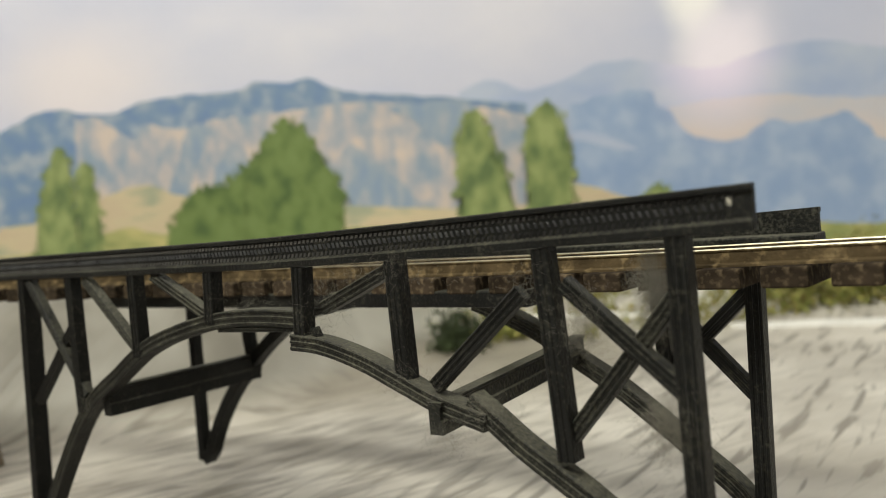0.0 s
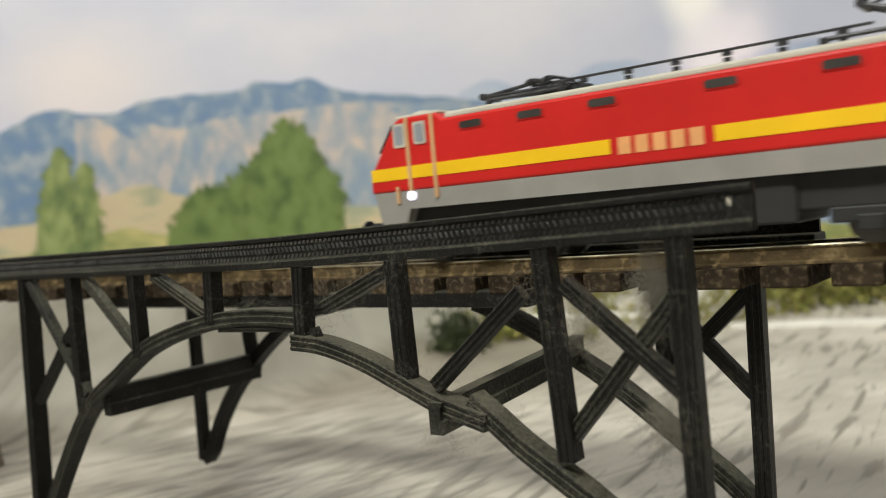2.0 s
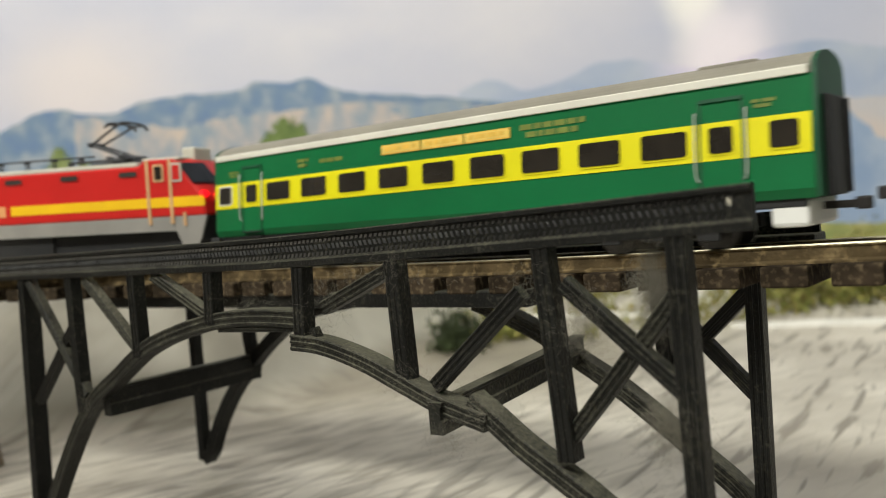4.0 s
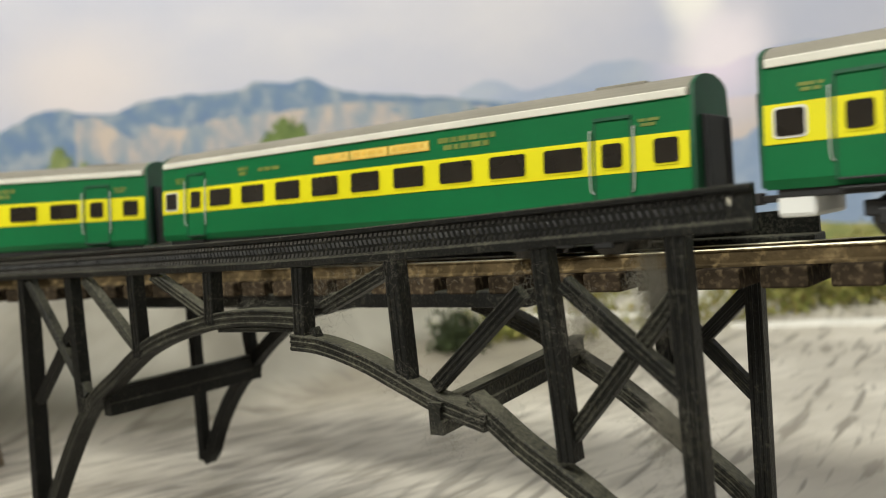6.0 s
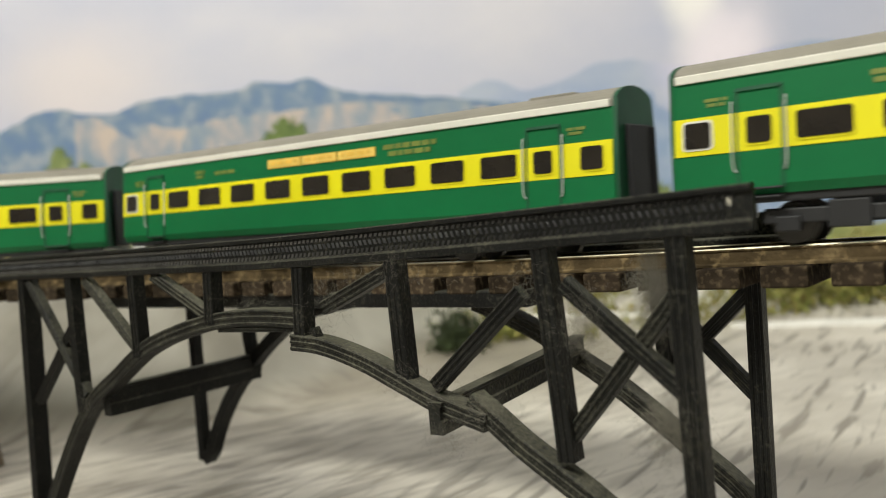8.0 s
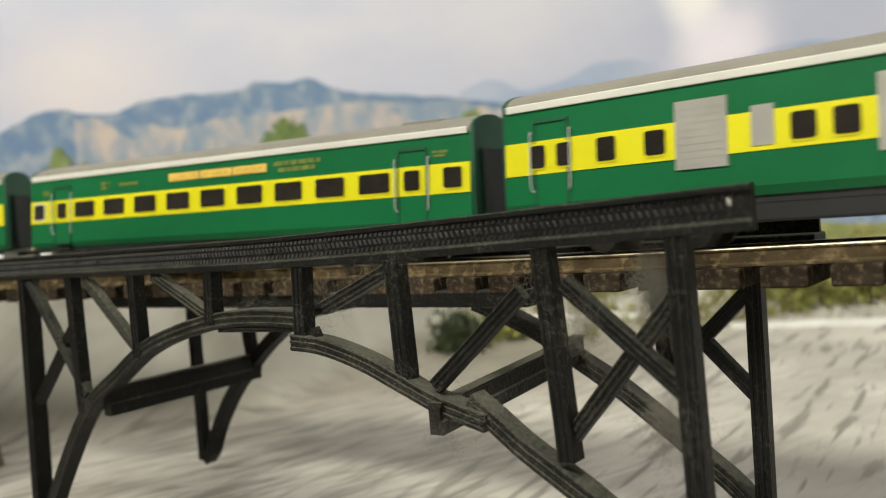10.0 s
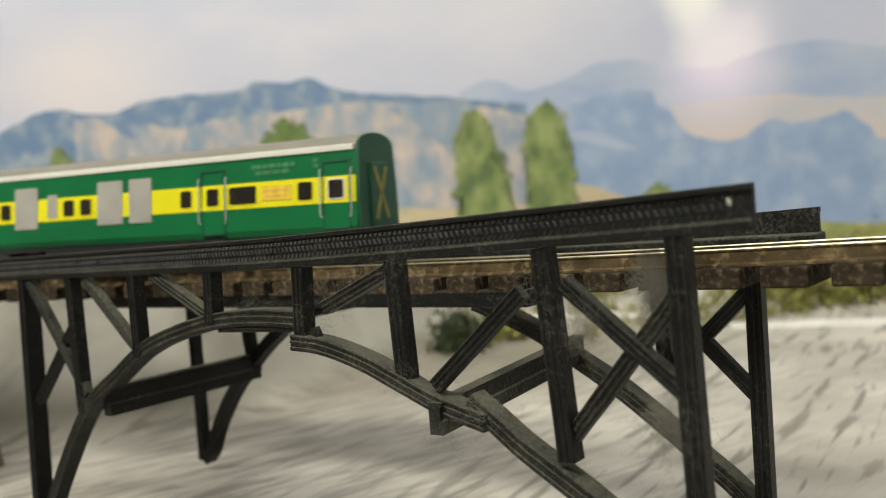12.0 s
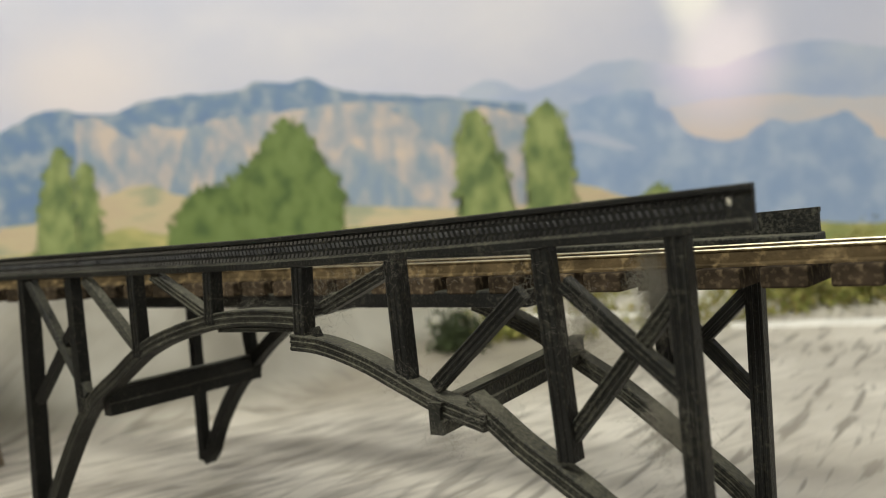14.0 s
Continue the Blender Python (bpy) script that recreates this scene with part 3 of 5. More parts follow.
    leaf_dabs(((-0.2258, 0.085), (-0.223, 0.14), (-0.2137, 0.185), (-0.196, 0.212), (-0.1802, 0.23), (-0.1672, 0.237), (-0.1514, 0.226), (-0.1375, 0.202), (-0.1207, 0.175), (-0.1114, 0.15), (-0.1161, 0.125), (-0.1226, 0.085)), tree, 24)
    printed("poplar", ((0.025, 0.085), (0.025, 0.136), (0.0268, 0.191), (0.0358, 0.216), (0.0493, 0.227), (0.0619, 0.212), (0.0727, 0.186), (0.0808, 0.146), (0.0844, 0.085)), tree2, "printed poplar", 0.005, 8)
    leaf_dabs(((0.025, 0.085), (0.025, 0.136), (0.0268, 0.191), (0.0358, 0.216), (0.0493, 0.227), (0.0619, 0.212), (0.0727, 0.186), (0.0808, 0.146), (0.0844, 0.085)), tree2, 25)
    printed("poplar", ((0.1035, 0.085), (0.1045, 0.13), (0.1055, 0.19), (0.1133, 0.216), (0.128, 0.227), (0.1418, 0.224), (0.1516, 0.198), (0.1565, 0.165), (0.1516, 0.11), (0.1476, 0.085)), tree2, "printed poplar", 0.005, 8)
    leaf_dabs(((0.1035, 0.085), (0.1045, 0.13), (0.1055, 0.19), (0.1133, 0.216), (0.128, 0.227), (0.1418, 0.224), (0.1516, 0.198), (0.1565, 0.165), (0.1516, 0.11), (0.1476, 0.085)), tree2, 26)
    printed("bush", ((0.226, 0.07), (0.234, 0.105), (0.2524, 0.124), (0.27, 0.11), (0.282, 0.07)), tree2, "printed bush", 0.004, 8)
    leaf_dabs(((0.226, 0.07), (0.234, 0.105), (0.2524, 0.124), (0.27, 0.11), (0.282, 0.07)), tree2, 27)


printed_sheet()


# ---- scatter on the far bank ----
def scatter(name, centre, spread, count, size, material, label, least=0.0):
    bm = bmesh.new()
    rnd = random.Random(len(name) * 7 + count)
    for _ in range(count):
        x, y = rnd.gauss(centre[0], spread[0]), rnd.gauss(centre[1], spread[1])
        r = size * rnd.uniform(0.5, 1.3)
        y = max(y, least + rnd.random() * 0.02)
        z = max(bank_height(x, y), 0) + abs(rnd.gauss(0, spread[2]))
        for _k in range(5):
            a, b, c = [Vector((rnd.gauss(0, 1), rnd.gauss(0, 1), rnd.gauss(0, 1))).normalized() * r for _q in range(3)]
            o = Vector((x, y, z)) + Vector((rnd.gauss(0, r), rnd.gauss(0, r), rnd.gauss(0, r * 0.6)))
            bm.faces.new([bm.verts.new(o + v) for v in (a, b, c)])
    return tagged(part(name, bm, material), label, "shrubs", kind="stuff")


scatter("shrubs", (0.42, 0.76, 0), (0.11, 0.045, 0.013), 2200, 0.005, BUSH, "yellow-green scatter shrubs along the far river bank", 0.71)
scatter("shrubs", (0.20, 0.94, 0), (0.05, 0.015, 0.016), 420, 0.005, BUSH, "yellow-green scatter shrubs along the far river bank")
scatter("shrubs", (0.335, 0.765, 0), (0.012, 0.010, 0.011), 140, 0.004, BUSHDARK, "dark green scatter shrub above the river rim")
scatter("shrubs", (0.005, 0.74, 0), (0.010, 0.02, 0.018), 260, 0.004, BUSHDARK, "dark green scatter shrub at the end of the plaster bank")
scatter("shrubs", (0.045, 0.78, 0), (0.020, 0.02, 0.012), 240, 0.004, BUSH, "green scatter shrub beside the plaster bank")


def far_edge():
    """The pale rim where the river sheet ends below the shrubs."""
    bm = bmesh.new()
    line = smooth([(0.06, 0.90, 0), (0.12, 0.875, 0), (0.17, 0.845, 0), (0.22, 0.745, 0), (0.29, 0.685, 0), (0.38, 0.665, 0), (0.55, 0.66, 0), (0.80, 0.66, 0)])
    rings = []
    for q in line:
        z = bank_height(q.x, q.y)
        rings.append([(q.x, q.y - 0.006, z - 0.004), (q.x, q.y - 0.004, z + 0.004), (q.x, q.y + 0.004, z + 0.004), (q.x, q.y + 0.006, z - 0.004)])
    loft(bm, rings)
    tagged(part("river_rim", bm, mat("rim_paint", (0.78, 0.76, 0.71), 0.8, 0, 0.1, 40)), "pale rim along the far edge of the river", "rim", kind="structure")


far_edge()


# ---- the bridge: x runs back along -u, y across it, z up from the river bed ----
B0 = Vector((0.06326, 0.172, 0))
bridge = tagged(new("model_bridge"), "dusty black printed model arch bridge with a broken arch", "bridge")
bridge.matrix_world = Matrix(((0.78752, 0.61628, 0, B0.x), (-0.61628, 0.78752, 0, B0.y), (0, 0, 1, 0), (0, 0, 0, 1)))
BACK = 0.075


def section(w, d, g):
    """Bar section: width w, depth d, with two shallow flutes on the front."""
    return [(-w / 2, 0.0003), (-w * 0.40, 0), (-w * 0.28, 0), (-w * 0.24, g), (-w * 0.06, g), (-w * 0.02, 0), (w * 0.10, 0), (w * 0.14, g), (w * 0.30, g), (w * 0.34, 0), (w * 0.42, 0), (w / 2, 0.0003), (w / 2, d), (-w / 2, d)]


def sweep(bm, pts, w, d, y0, g=0.00032, wobble=0.0002):
    """A fluted bar along points (u, z) in the bridge's long plane, its front at y0."""
    pts = [Vector((-u, z)) for u, z in pts]
    rings = []
    for i, q in enumerate(pts):
        t = (pts[min(i + 1, len(pts) - 1)] - pts[max(i - 1, 0)]).normalized()
        nrm = Vector((-t.y, t.x))
        k = 1 + wobble * 300 * noise.noise(Vector((q.x * 90, q.y * 90, y0 * 50)))
        rings.append([(q.x + nrm.x * a * k, y0 + b, q.y + nrm.y * a * k) for a, b in section(w, d, g)])
    loft(bm, rings)


def bar(name, a, b, w, d, y0, material=None, n=6, label=""):
    bm = bmesh.new()
    sweep(bm, [(a[0] + (b[0] - a[0]) * k / n, a[1] + (b[1] - a[1]) * k / n) for k in range(n + 1)], w, d, y0)
    return part(name, bm, material or BLACK, bridge, label)


def arch(name, ctrl, w, d, y0, material):
    bm = bmesh.new()
    sweep(bm, [(q.x, q.y) for q in smooth([(a, b, 0) for a, b in ctrl], 5)], w, d, y0)
    return part(name, bm, material, bridge)


def girder_z(u):
    """The sagging level of the girders' tops."""
    return 0.1136 + 0.0037 * max(0.0, 1 - u / 0.16) ** 1.3


def girder(name, y0, ua, ub, drop, out):
    """Girder with a top lip, a web and a bottom flange."""
    bm = bmesh.new()
    rings = []
    n = 40
    for i in range(n + 1):
        u = ua + (ub - ua) * i / n
        z = girder_z(u) - drop
        prof = [(0.0002, -0.0097), (0, -0.0095), (0, -0.0078), (0.0009, -0.0070), (0.0010, -0.0016), (0.0, -0.0013), (0.0, -0.0003), (0.0003, 0), (0.0026, 0), (0.0028, -0.0097)]
        rings.append([(-u, y0 + b * out, z + c) for b, c in prof])
    loft(bm, rings)
    return part(name, bm, BLACK if out > 0 else BLACK_DUSTY, bridge)


near_girder = girder("near_girder", 0.0, 0.0009, 0.334, 0.0, 1)
girder("far_girder", 0.0955, 0.012, 0.300, 0.0081, -1)


def girder_ribs():
    """Rows of small slanted teeth along the near girder's web."""
    bm = bmesh.new()
    u = 0.006
    while u < 0.330:
        z = girder_z(u)
        for row, (z0, z1, sl) in enumerate(((-0.0029, -0.0019, 0.0004), (-0.0050, -0.0035, -0.0005), (-0.0072, -0.0057, 0.0005))):
            x = -u
            w = 0.00050
            v = [bm.verts.new(q) for q in ((x, 0.0011, z + z0), (x + w, 0.0003, z + z0 + 0.0001), (x + 2 * w, 0.0011, z + z0), (x + sl, 0.0011, z + z1), (x + w + sl, 0.0003, z + z1), (x + 2 * w + sl, 0.0011, z + z1))]
            for f in ((0, 1, 4, 3), (1, 2, 5, 4), (0, 2, 1), (3, 4, 5)):
                bm.faces.new([v[k] for k in f])
        u += 0.0018
    tagged(part("girder_teeth", bm, mat("worn_teeth", (0.045, 0.045, 0.046), 0.22, 0, 0.5, 120, spec=1.0), bridge, "rows of small shiny moulded teeth"), kind="stuff")


girder_ribs()


def far_flange():
    bm = bmesh.new()
    rbox(bm, -0.30, -0.011, 0.083, 0.0955, 0.0985, 0.1015, 0.0005)
    part("inner_flange", bm, BLACK_DUSTY, bridge, "flange thick with grey dust")
    bm = bmesh.new()
    rbox(bm, -0.325, -0.088, 0.050, 0.060, 0.0850, 0.0905, 0.0006)
    part("stringer", bm, BLACK, bridge)


far_flange()

W = 0.0048
for ua, za, ub, zb in ((0.0180, 0.108, 0.0165, 0.0), (0.0522, 0.106, 0.0490, 0.0545), (0.0997, 0.105, 0.0987, 0.0705), (0.1372, 0.104, 0.1385, 0.0838), (0.1808, 0.104, 0.1820, 0.0865), (0.2262, 0.104, 0.2266, 0.0735), (0.2704, 0.104, 0.2700, 0.0500), (0.3085, 0.104, 0.3160, 0.0)):
    bar("post", (ua, za), (ub, zb), W, W * (1.5 if ua > 0.3 else 1), 0.0003)
for ua, za, ub, zb in ((0.0268, 0.098, 0.0285, 0.0), (0.0574, 0.099, 0.0555, 0.060), (0.2985, 0.098, 0.2998, 0.0065), (0.2600, 0.092, 0.2560, 0.052)):
    bar("post", (ua, za), (ub, zb), W, W, BACK)
arch("arch_half", ((0.3060, 0.0), (0.3005, 0.0124), (0.2690, 0.0495), (0.2420, 0.0664), (0.2215, 0.0772), (0.1990, 0.0838), (0.1765, 0.0877), (0.1565, 0.0887), (0.1372, 0.0882)), 0.0054, 0.0060, 0.0005, BLACK_DUSTY)
arch("arch_half", ((0.1424, 0.0813), (0.1297, 0.0803), (0.1140, 0.0763), (0.1008, 0.0712), (0.0880, 0.0662), (0.0720, 0.0620)), 0.0049, 0.0060, 0.0, BLACK_DUSTY)
arch("arch_half", ((0.0775, 0.0672), (0.0705, 0.0624), (0.0620, 0.0562), (0.0506, 0.0493), (0.0412, 0.0434), (0.0240, 0.0300), (0.0095, 0.0130), (0.0050, 0.0)), 0.0052, 0.0060, 0.0008, BLACK_DUSTY)
arch("back_arch", ((0.2985, 0.0065), (0.2930, 0.0120), (0.2870, 0.0230), (0.2740, 0.0400), (0.2590, 0.0540), (0.2390, 0.0690), (0.2180, 0.0790), (0.1880, 0.0840)), 0.0052, 0.0060, BACK, BLACK)
arch("back_arch", ((0.1280, 0.0830), (0.1148, 0.0785), (0.0991, 0.0712), (0.0886, 0.0645), (0.0700, 0.0530), (0.0461, 0.0345), (0.0330, 0.0230), (0.0180, 0.0)), 0.0056, 0.0060, BACK, BLACK_DUSTY)

for a, b, y, m in (((0.0470, 0.0975), (0.0170, 0.0715), 0.0008, BLACK), ((0.0490, 0.0595), (0.0190, 0.0945), 0.0020, BLACK_DUSTY), ((0.0885, 0.0705), (0.0590, 0.0955), 0.0010, BLACK), ((0.1290, 0.0915), (0.1000, 0.1030), 0.0015, BLACK_DUSTY), ((0.2600, 0.1030), (0.2280, 0.0765), 0.0010, BLACK_DUSTY), ((0.2140, 0.1035), (0.1850, 0.0895), 0.0010, BLACK_DUSTY), ((0.3040, 0.1035), (0.2660, 0.0570), 0.0008, BLACK), ((0.3080, 0.0515), (0.2700, 0.0870), 0.0018, BLACK)):
    bar("brace", a, b, 0.0040, 0.0034, y, m)
for a, b in (((0.0290, 0.0860), (0.0560, 0.0600)), ((0.0290, 0.0555), (0.0560, 0.0840))):
    bar("brace", a, b, 0.0044, 0.0036, BACK + 0.001)
bar("arch_lip", (0.1785, 0.0843), (0.1395, 0.0852), 0.0014, 0.0050, 0.0010, BLACK, 4)
bar("arch_stub", (0.1322, 0.0825), (0.1336, 0.0856), 0.0020, 0.0028, 0.0010, BLACK, 3)


def cross_beam(u, z0, z1, y0, y1, w, material, climb=0.0, lean=0.0):
    """A beam across the bridge between the two arches, with a lengthwise step on its side."""
    bm = bmesh.new()
    pr = [(-w / 2, z0), (w / 2, z0), (w / 2, z0 + (z1 - z0) * 0.4), (w / 2 - 0.0006, z0 + (z1 - z0) * 0.45), (w / 2 - 0.0006, z1 - 0.0012), (w / 2, z1 - 0.0008), (w / 2, z1), (-w / 2, z1)]
    loft(bm, [[(-u + a - lean * f, y0 + (y1 - y0) * f, c + climb * f) for a, c in pr] for f in (0, 0.5, 1)])
    part("cross_beam", bm, material, bridge)


cross_beam(0.2560, 0.0490, 0.0602, 0.004, BACK + 0.004, 0.0050, BLACK)
cross_beam(0.0868, 0.0582, 0.0668, -0.0012, BACK + 0.004, 0.0044, BLACK_DUSTY, 0.0050, 0.0005)


# ---- track ----
track = tagged(new("railway_track"), "rusty model railway track with worn bright rail heads", "track")


def rail(off):
    bm = bmesh.new()
    bt = bmesh.new()
    rings, tops = [], []
    for i in range(-800, 840, 8):
        s = i * STEP
        rings.append([beside(s, off + a, c) for a, c in ((-0.0013, -0.0050), (-0.0013, -0.0044), (-0.0004, -0.0039), (-0.0004, -0.0012), (-0.0008, -0.0007), (-0.0008, -0.0003), (0.0008, -0.0003), (0.0008, -0.0007), (0.0004, -0.0012), (0.0004, -0.0039), (0.0013, -0.0044), (0.0013, -0.0050))])
        tops.append([beside(s, off + a, c) for a, c in ((-0.0008, -0.0003), (-0.0006, 0.0), (0.0006, 0.0), (0.0008, -0.0003))])
    loft(bm, rings)
    loft(bt, tops)
    r = part("rail", bm, RUST, track)
    part("rail_head", bt, RAILTOP, r, "bright worn rail head")


rail(-0.00825)
rail(0.00825)


def sleepers():
    bm = bmesh.new()
    rbox(bm, -0.0060, 0.0060, -0.0150, 0.0150, -0.0105, -0.0050, 0.0006)
    me = None
    s, k = -1.98, 0
    while s < 2.08:
        h = heading(s)
        q = beside(s, 0, 0)
        m = Matrix.Translation(q) @ Matrix.Rotation(-h, 4, "Z")
        if me is None:
            ob = part("sleeper", bm, SLEEPER, track)
            me = ob.data
        else:
            ob = new("sleeper", me)
            ob.parent = track
        ob.matrix_basis = m
        s += 0.0172


sleepers()


def embankment(sa, sb, label):
    bm = bmesh.new()
    rings = []
    n = 40
    for i in range(n + 1):
        s = sa + (sb - sa) * i / n
        rings.append([(*beside(s, a, 0).xy, z if z < 0.02 else RAIL + rise(s) + z - 0.1017) for a, z in ((-0.045, -0.002), (-0.022, 0.0911), (0.022, 0.0911), (0.045, -0.002))])
    loft(bm, rings)
    tagged(part("embankment", bm, EMBANK), label, "embankment", kind="structure")


embankment(0.21, 2.1, "brown earth embankment carrying the track off the bridge")
embankment(-1.99, -0.27, "brown earth embankment carrying the track off the bridge")


def paint_chip():
    bm = bmesh.new()
    plate(bm, -0.0062, -0.0052, 0.1128, 0.1146, 0.0006, 0.0006, 0.0003)
    part("paint_chip", bm, mat("pale_chip", (0.42, 0.40, 0.33), 0.8, 0, 0.2, 300), bridge, "small pale chip")


paint_chip()


# ---- vehicles: x back along the train, y away from the river side, z up from the rail ----
HALF = 0.1175       # half a coach's length
WID = 0.0170


def side_y(z):
    """Half width of a coach side: slightly narrower towards the roof."""
    return WID - max(0.0, z - 0.016) * 0.10


def wheelset_bogie(parent, u, wheelbase=0.029, r=0.0053, turn=0.0):
    bm = bmesh.new()
    for sy in (-1, 1):
        rbox(bm, u - wheelbase * 0.72, u + wheelbase * 0.72, sy * 0.0125 - 0.0012, sy * 0.0125 + 0.0012, 0.0055, 0.0095, 0.0005)
        for sx in (-1, 1):
            rbox(bm, u + sx * wheelbase / 2 - 0.003, u + sx * wheelbase / 2 + 0.003, sy * 0.0138 - 0.001, sy * 0.0138 + 0.001, 0.0035, 0.0075, 0.0004)
        rbox(bm, u - 0.005, u + 0.005, sy * 0.0138 - 0.001, sy * 0.0138 + 0.001, 0.004, 0.011, 0.0004)
    rbox(bm, u - 0.004, u + 0.004, -0.0125, 0.0125, 0.0065, 0.0120, 0.0004)
    bo = part("bogie", bm, UNDER, parent, "black moulded bogie frame")
    for sx in (-1, 1):
        x = u + sx * wheelbase / 2
        bm = bmesh.new()
        for sy in (-1, 1):
            cyl(bm, (x, sy * 0.0072, r), (x, sy * 0.0098, r), r, 20)
            cyl(bm, (x, sy * 0.0064, r), (x, sy * 0.0072, r), r + 0.0007, 20)
        cyl(bm, (x, -0.0072, r), (x, 0.0072, r), 0.001, 8)
        part("wheelset", bm, STEEL, bo, "steel wheels on an axle")


def coach_shell(parent):
    """Green sides with turned-under foot, closed at both ends."""
    bm = bmesh.new()
    prof = [(-WID + 0.0012, 0.0135), (-WID, 0.0160), (-side_y(0.030), 0.0300), (-side_y(0.0444), 0.0444), (side_y(0.0444), 0.0444), (side_y(0.030), 0.0300), (WID, 0.0160), (WID - 0.0012, 0.0135)]
    loft(bm, [[(x, y * k, z) for y, z in prof] for x, k in ((-HALF, 0.985), (-HALF + 0.0012, 1), (HALF - 0.0012, 1), (HALF, 0.985))])
    part("body", bm, GREEN, parent)
    bm = bmesh.new()
    rings = []
    for x, k in ((-HALF + 0.0004, 0.96), (-HALF + 0.002, 1), (HALF - 0.002, 1), (HALF - 0.0004, 0.96)):
        w = side_y(0.0444)
        ring = [(x, -w * k, 0.0446), (x, -w * 0.985 * k, 0.0464)]
        for i in range(13):
            a = radians(160 - 140 * i / 12)
            ring.append((x, w * 0.99 * k * math.cos(a) / math.cos(radians(20)) * 0.96, 0.0455 + (0.0056 * math.sin(a)) * (0.9 + 0.1 * k)))
        ring += [(x, w * 0.985 * k, 0.0464), (x, w * k, 0.0446)]
        rings.append(ring)
    loft(bm, rings)
    part("roof", bm, ROOF, parent, "beige-grey rounded roof")
    for sy in (-1, 1):
        bm = bmesh.new()
        y = side_y(0.0444)
        rbox(bm, -HALF + 0.001, HALF - 0.001, sy * y - 0.0007, sy * y + 0.0005, 0.0444, 0.0467, 0.0003)
        part("gutter", bm, GUTTER, parent, "white gutter line")
    for sx in (-1, 1):
        bm = bmesh.new()
        pts = [(-WID + 0.001, 0.0140), (-side_y(0.030), 0.0300), (-side_y(0.0444), 0.0444)]
        for i in range(9):
            a = radians(160 - 140 * i / 8)
            pts.append((side_y(0.0444) * math.cos(a) / math.cos(radians(20)) * 0.97, 0.0456 + 0.0056 * math.sin(a)))
        pts += [(side_y(0.0444), 0.0444), (side_y(0.030), 0.0300), (WID - 0.001, 0.0140)]
        loft(bm, [[(sx * (HALF - 0.0002), y * 0.985, z) for y, z in pts], [(sx * (HALF + 0.0010), y * 0.975, z) for y, z in pts]])
        part("end_wall", bm, DKGREEN, parent, "dark green end wall")


def side_face(bm, u0, u1, z0, z1, thick, sy=-1, r=0.0, lift=0.0):
    """A thin raised panel on a side, following its slope."""
    t = bmesh.new()
    plate(t, u0, u1, z0, z1, 0.0, 1.0, r)
    for v in t.verts:
        out = side_y(v.co.z) + lift + (thick if v.co.y < 0.5 else -0.0004)
        v.co.y = sy * out
    me = bpy.data.meshes.new("tmp")
    t.to_mesh(me)
    t.free()
    bm.from_mesh(me)
    bpy.data.meshes.remove(me)


def panel(parent, name, u0, u1, z0, z1, material, thick=0.0003, sy=-1, r=0.0, label="", lift=0.0):
    bm = bmesh.new()
    side_face(bm, u0, u1, z0, z1, thick, sy, r, lift)
    return part(name, bm, material, parent, label)


def coach_window(parent, u, w, h=0.0068, frame_mat=None, sy=-1):
    z = 0.0302
    fr = panel(parent, "window", u - w / 2 - 0.0006, u + w / 2 + 0.0006, z - h / 2 - 0.0006, z + h / 2 + 0.0006, frame_mat or YELLOW, 0.0005, sy, 0.0012)
    panel(fr, "pane", u - w / 2, u + w / 2, z - h / 2, z + h / 2, GLASS, 0.0007, sy, 0.0009, "dark tinted pane")


def coach_door(parent, u, sy=-1):
    """A door leaf slightly set off from the side, with its upper shadow line as a dark green strip, handrails and a
    footstep.
    """
    d = panel(parent, "door", u - 0.0050, u + 0.0050, 0.0150, 0.0412, GREEN, 0.0002, sy)
    # shadow along the door recess's top edge, painted as a dark strip
    panel(d, "door_top_shade", u - 0.0056, u + 0.0056, 0.0404, 0.0413, DKGREEN, 0.0007, sy)
    panel(d, "door_jamb", u - 0.0060, u - 0.0054, 0.0150, 0.0412, DKGREEN, 0.0004, sy)
    panel(d, "door_jamb", u + 0.0054, u + 0.0060, 0.0150, 0.0412, DKGREEN, 0.0004, sy)
    for k in (-1, 1):
        bm = bmesh.new()
        x = u + k * 0.0068
        pts = smooth([(x, sy * (side_y(0.037) + 0.0002), 0.0375), (x, sy * (side_y(0.037) + 0.0011), 0.0366), (x, sy * (side_y(0.022) + 0.0009), 0.022), (x - k * 0.0008, sy * (side_y(0.0195) + 0.0002), 0.0195)], 4)
        for a, b in zip(pts, pts[1:]):
            cyl(bm, a, b, 0.00025, 6)
        part("handrail", bm, HANDRAIL, d, "pale handrail")
    bm = bmesh.new()
    for z in (0.0125, 0.0148):
        rbox(bm, u - 0.0052, u + 0.0052, sy * WID - 0.0010, sy * WID + 0.0010, z, z + 0.0006, 0.0002)
    part("footstep", bm, UNDER, d, "black footsteps")


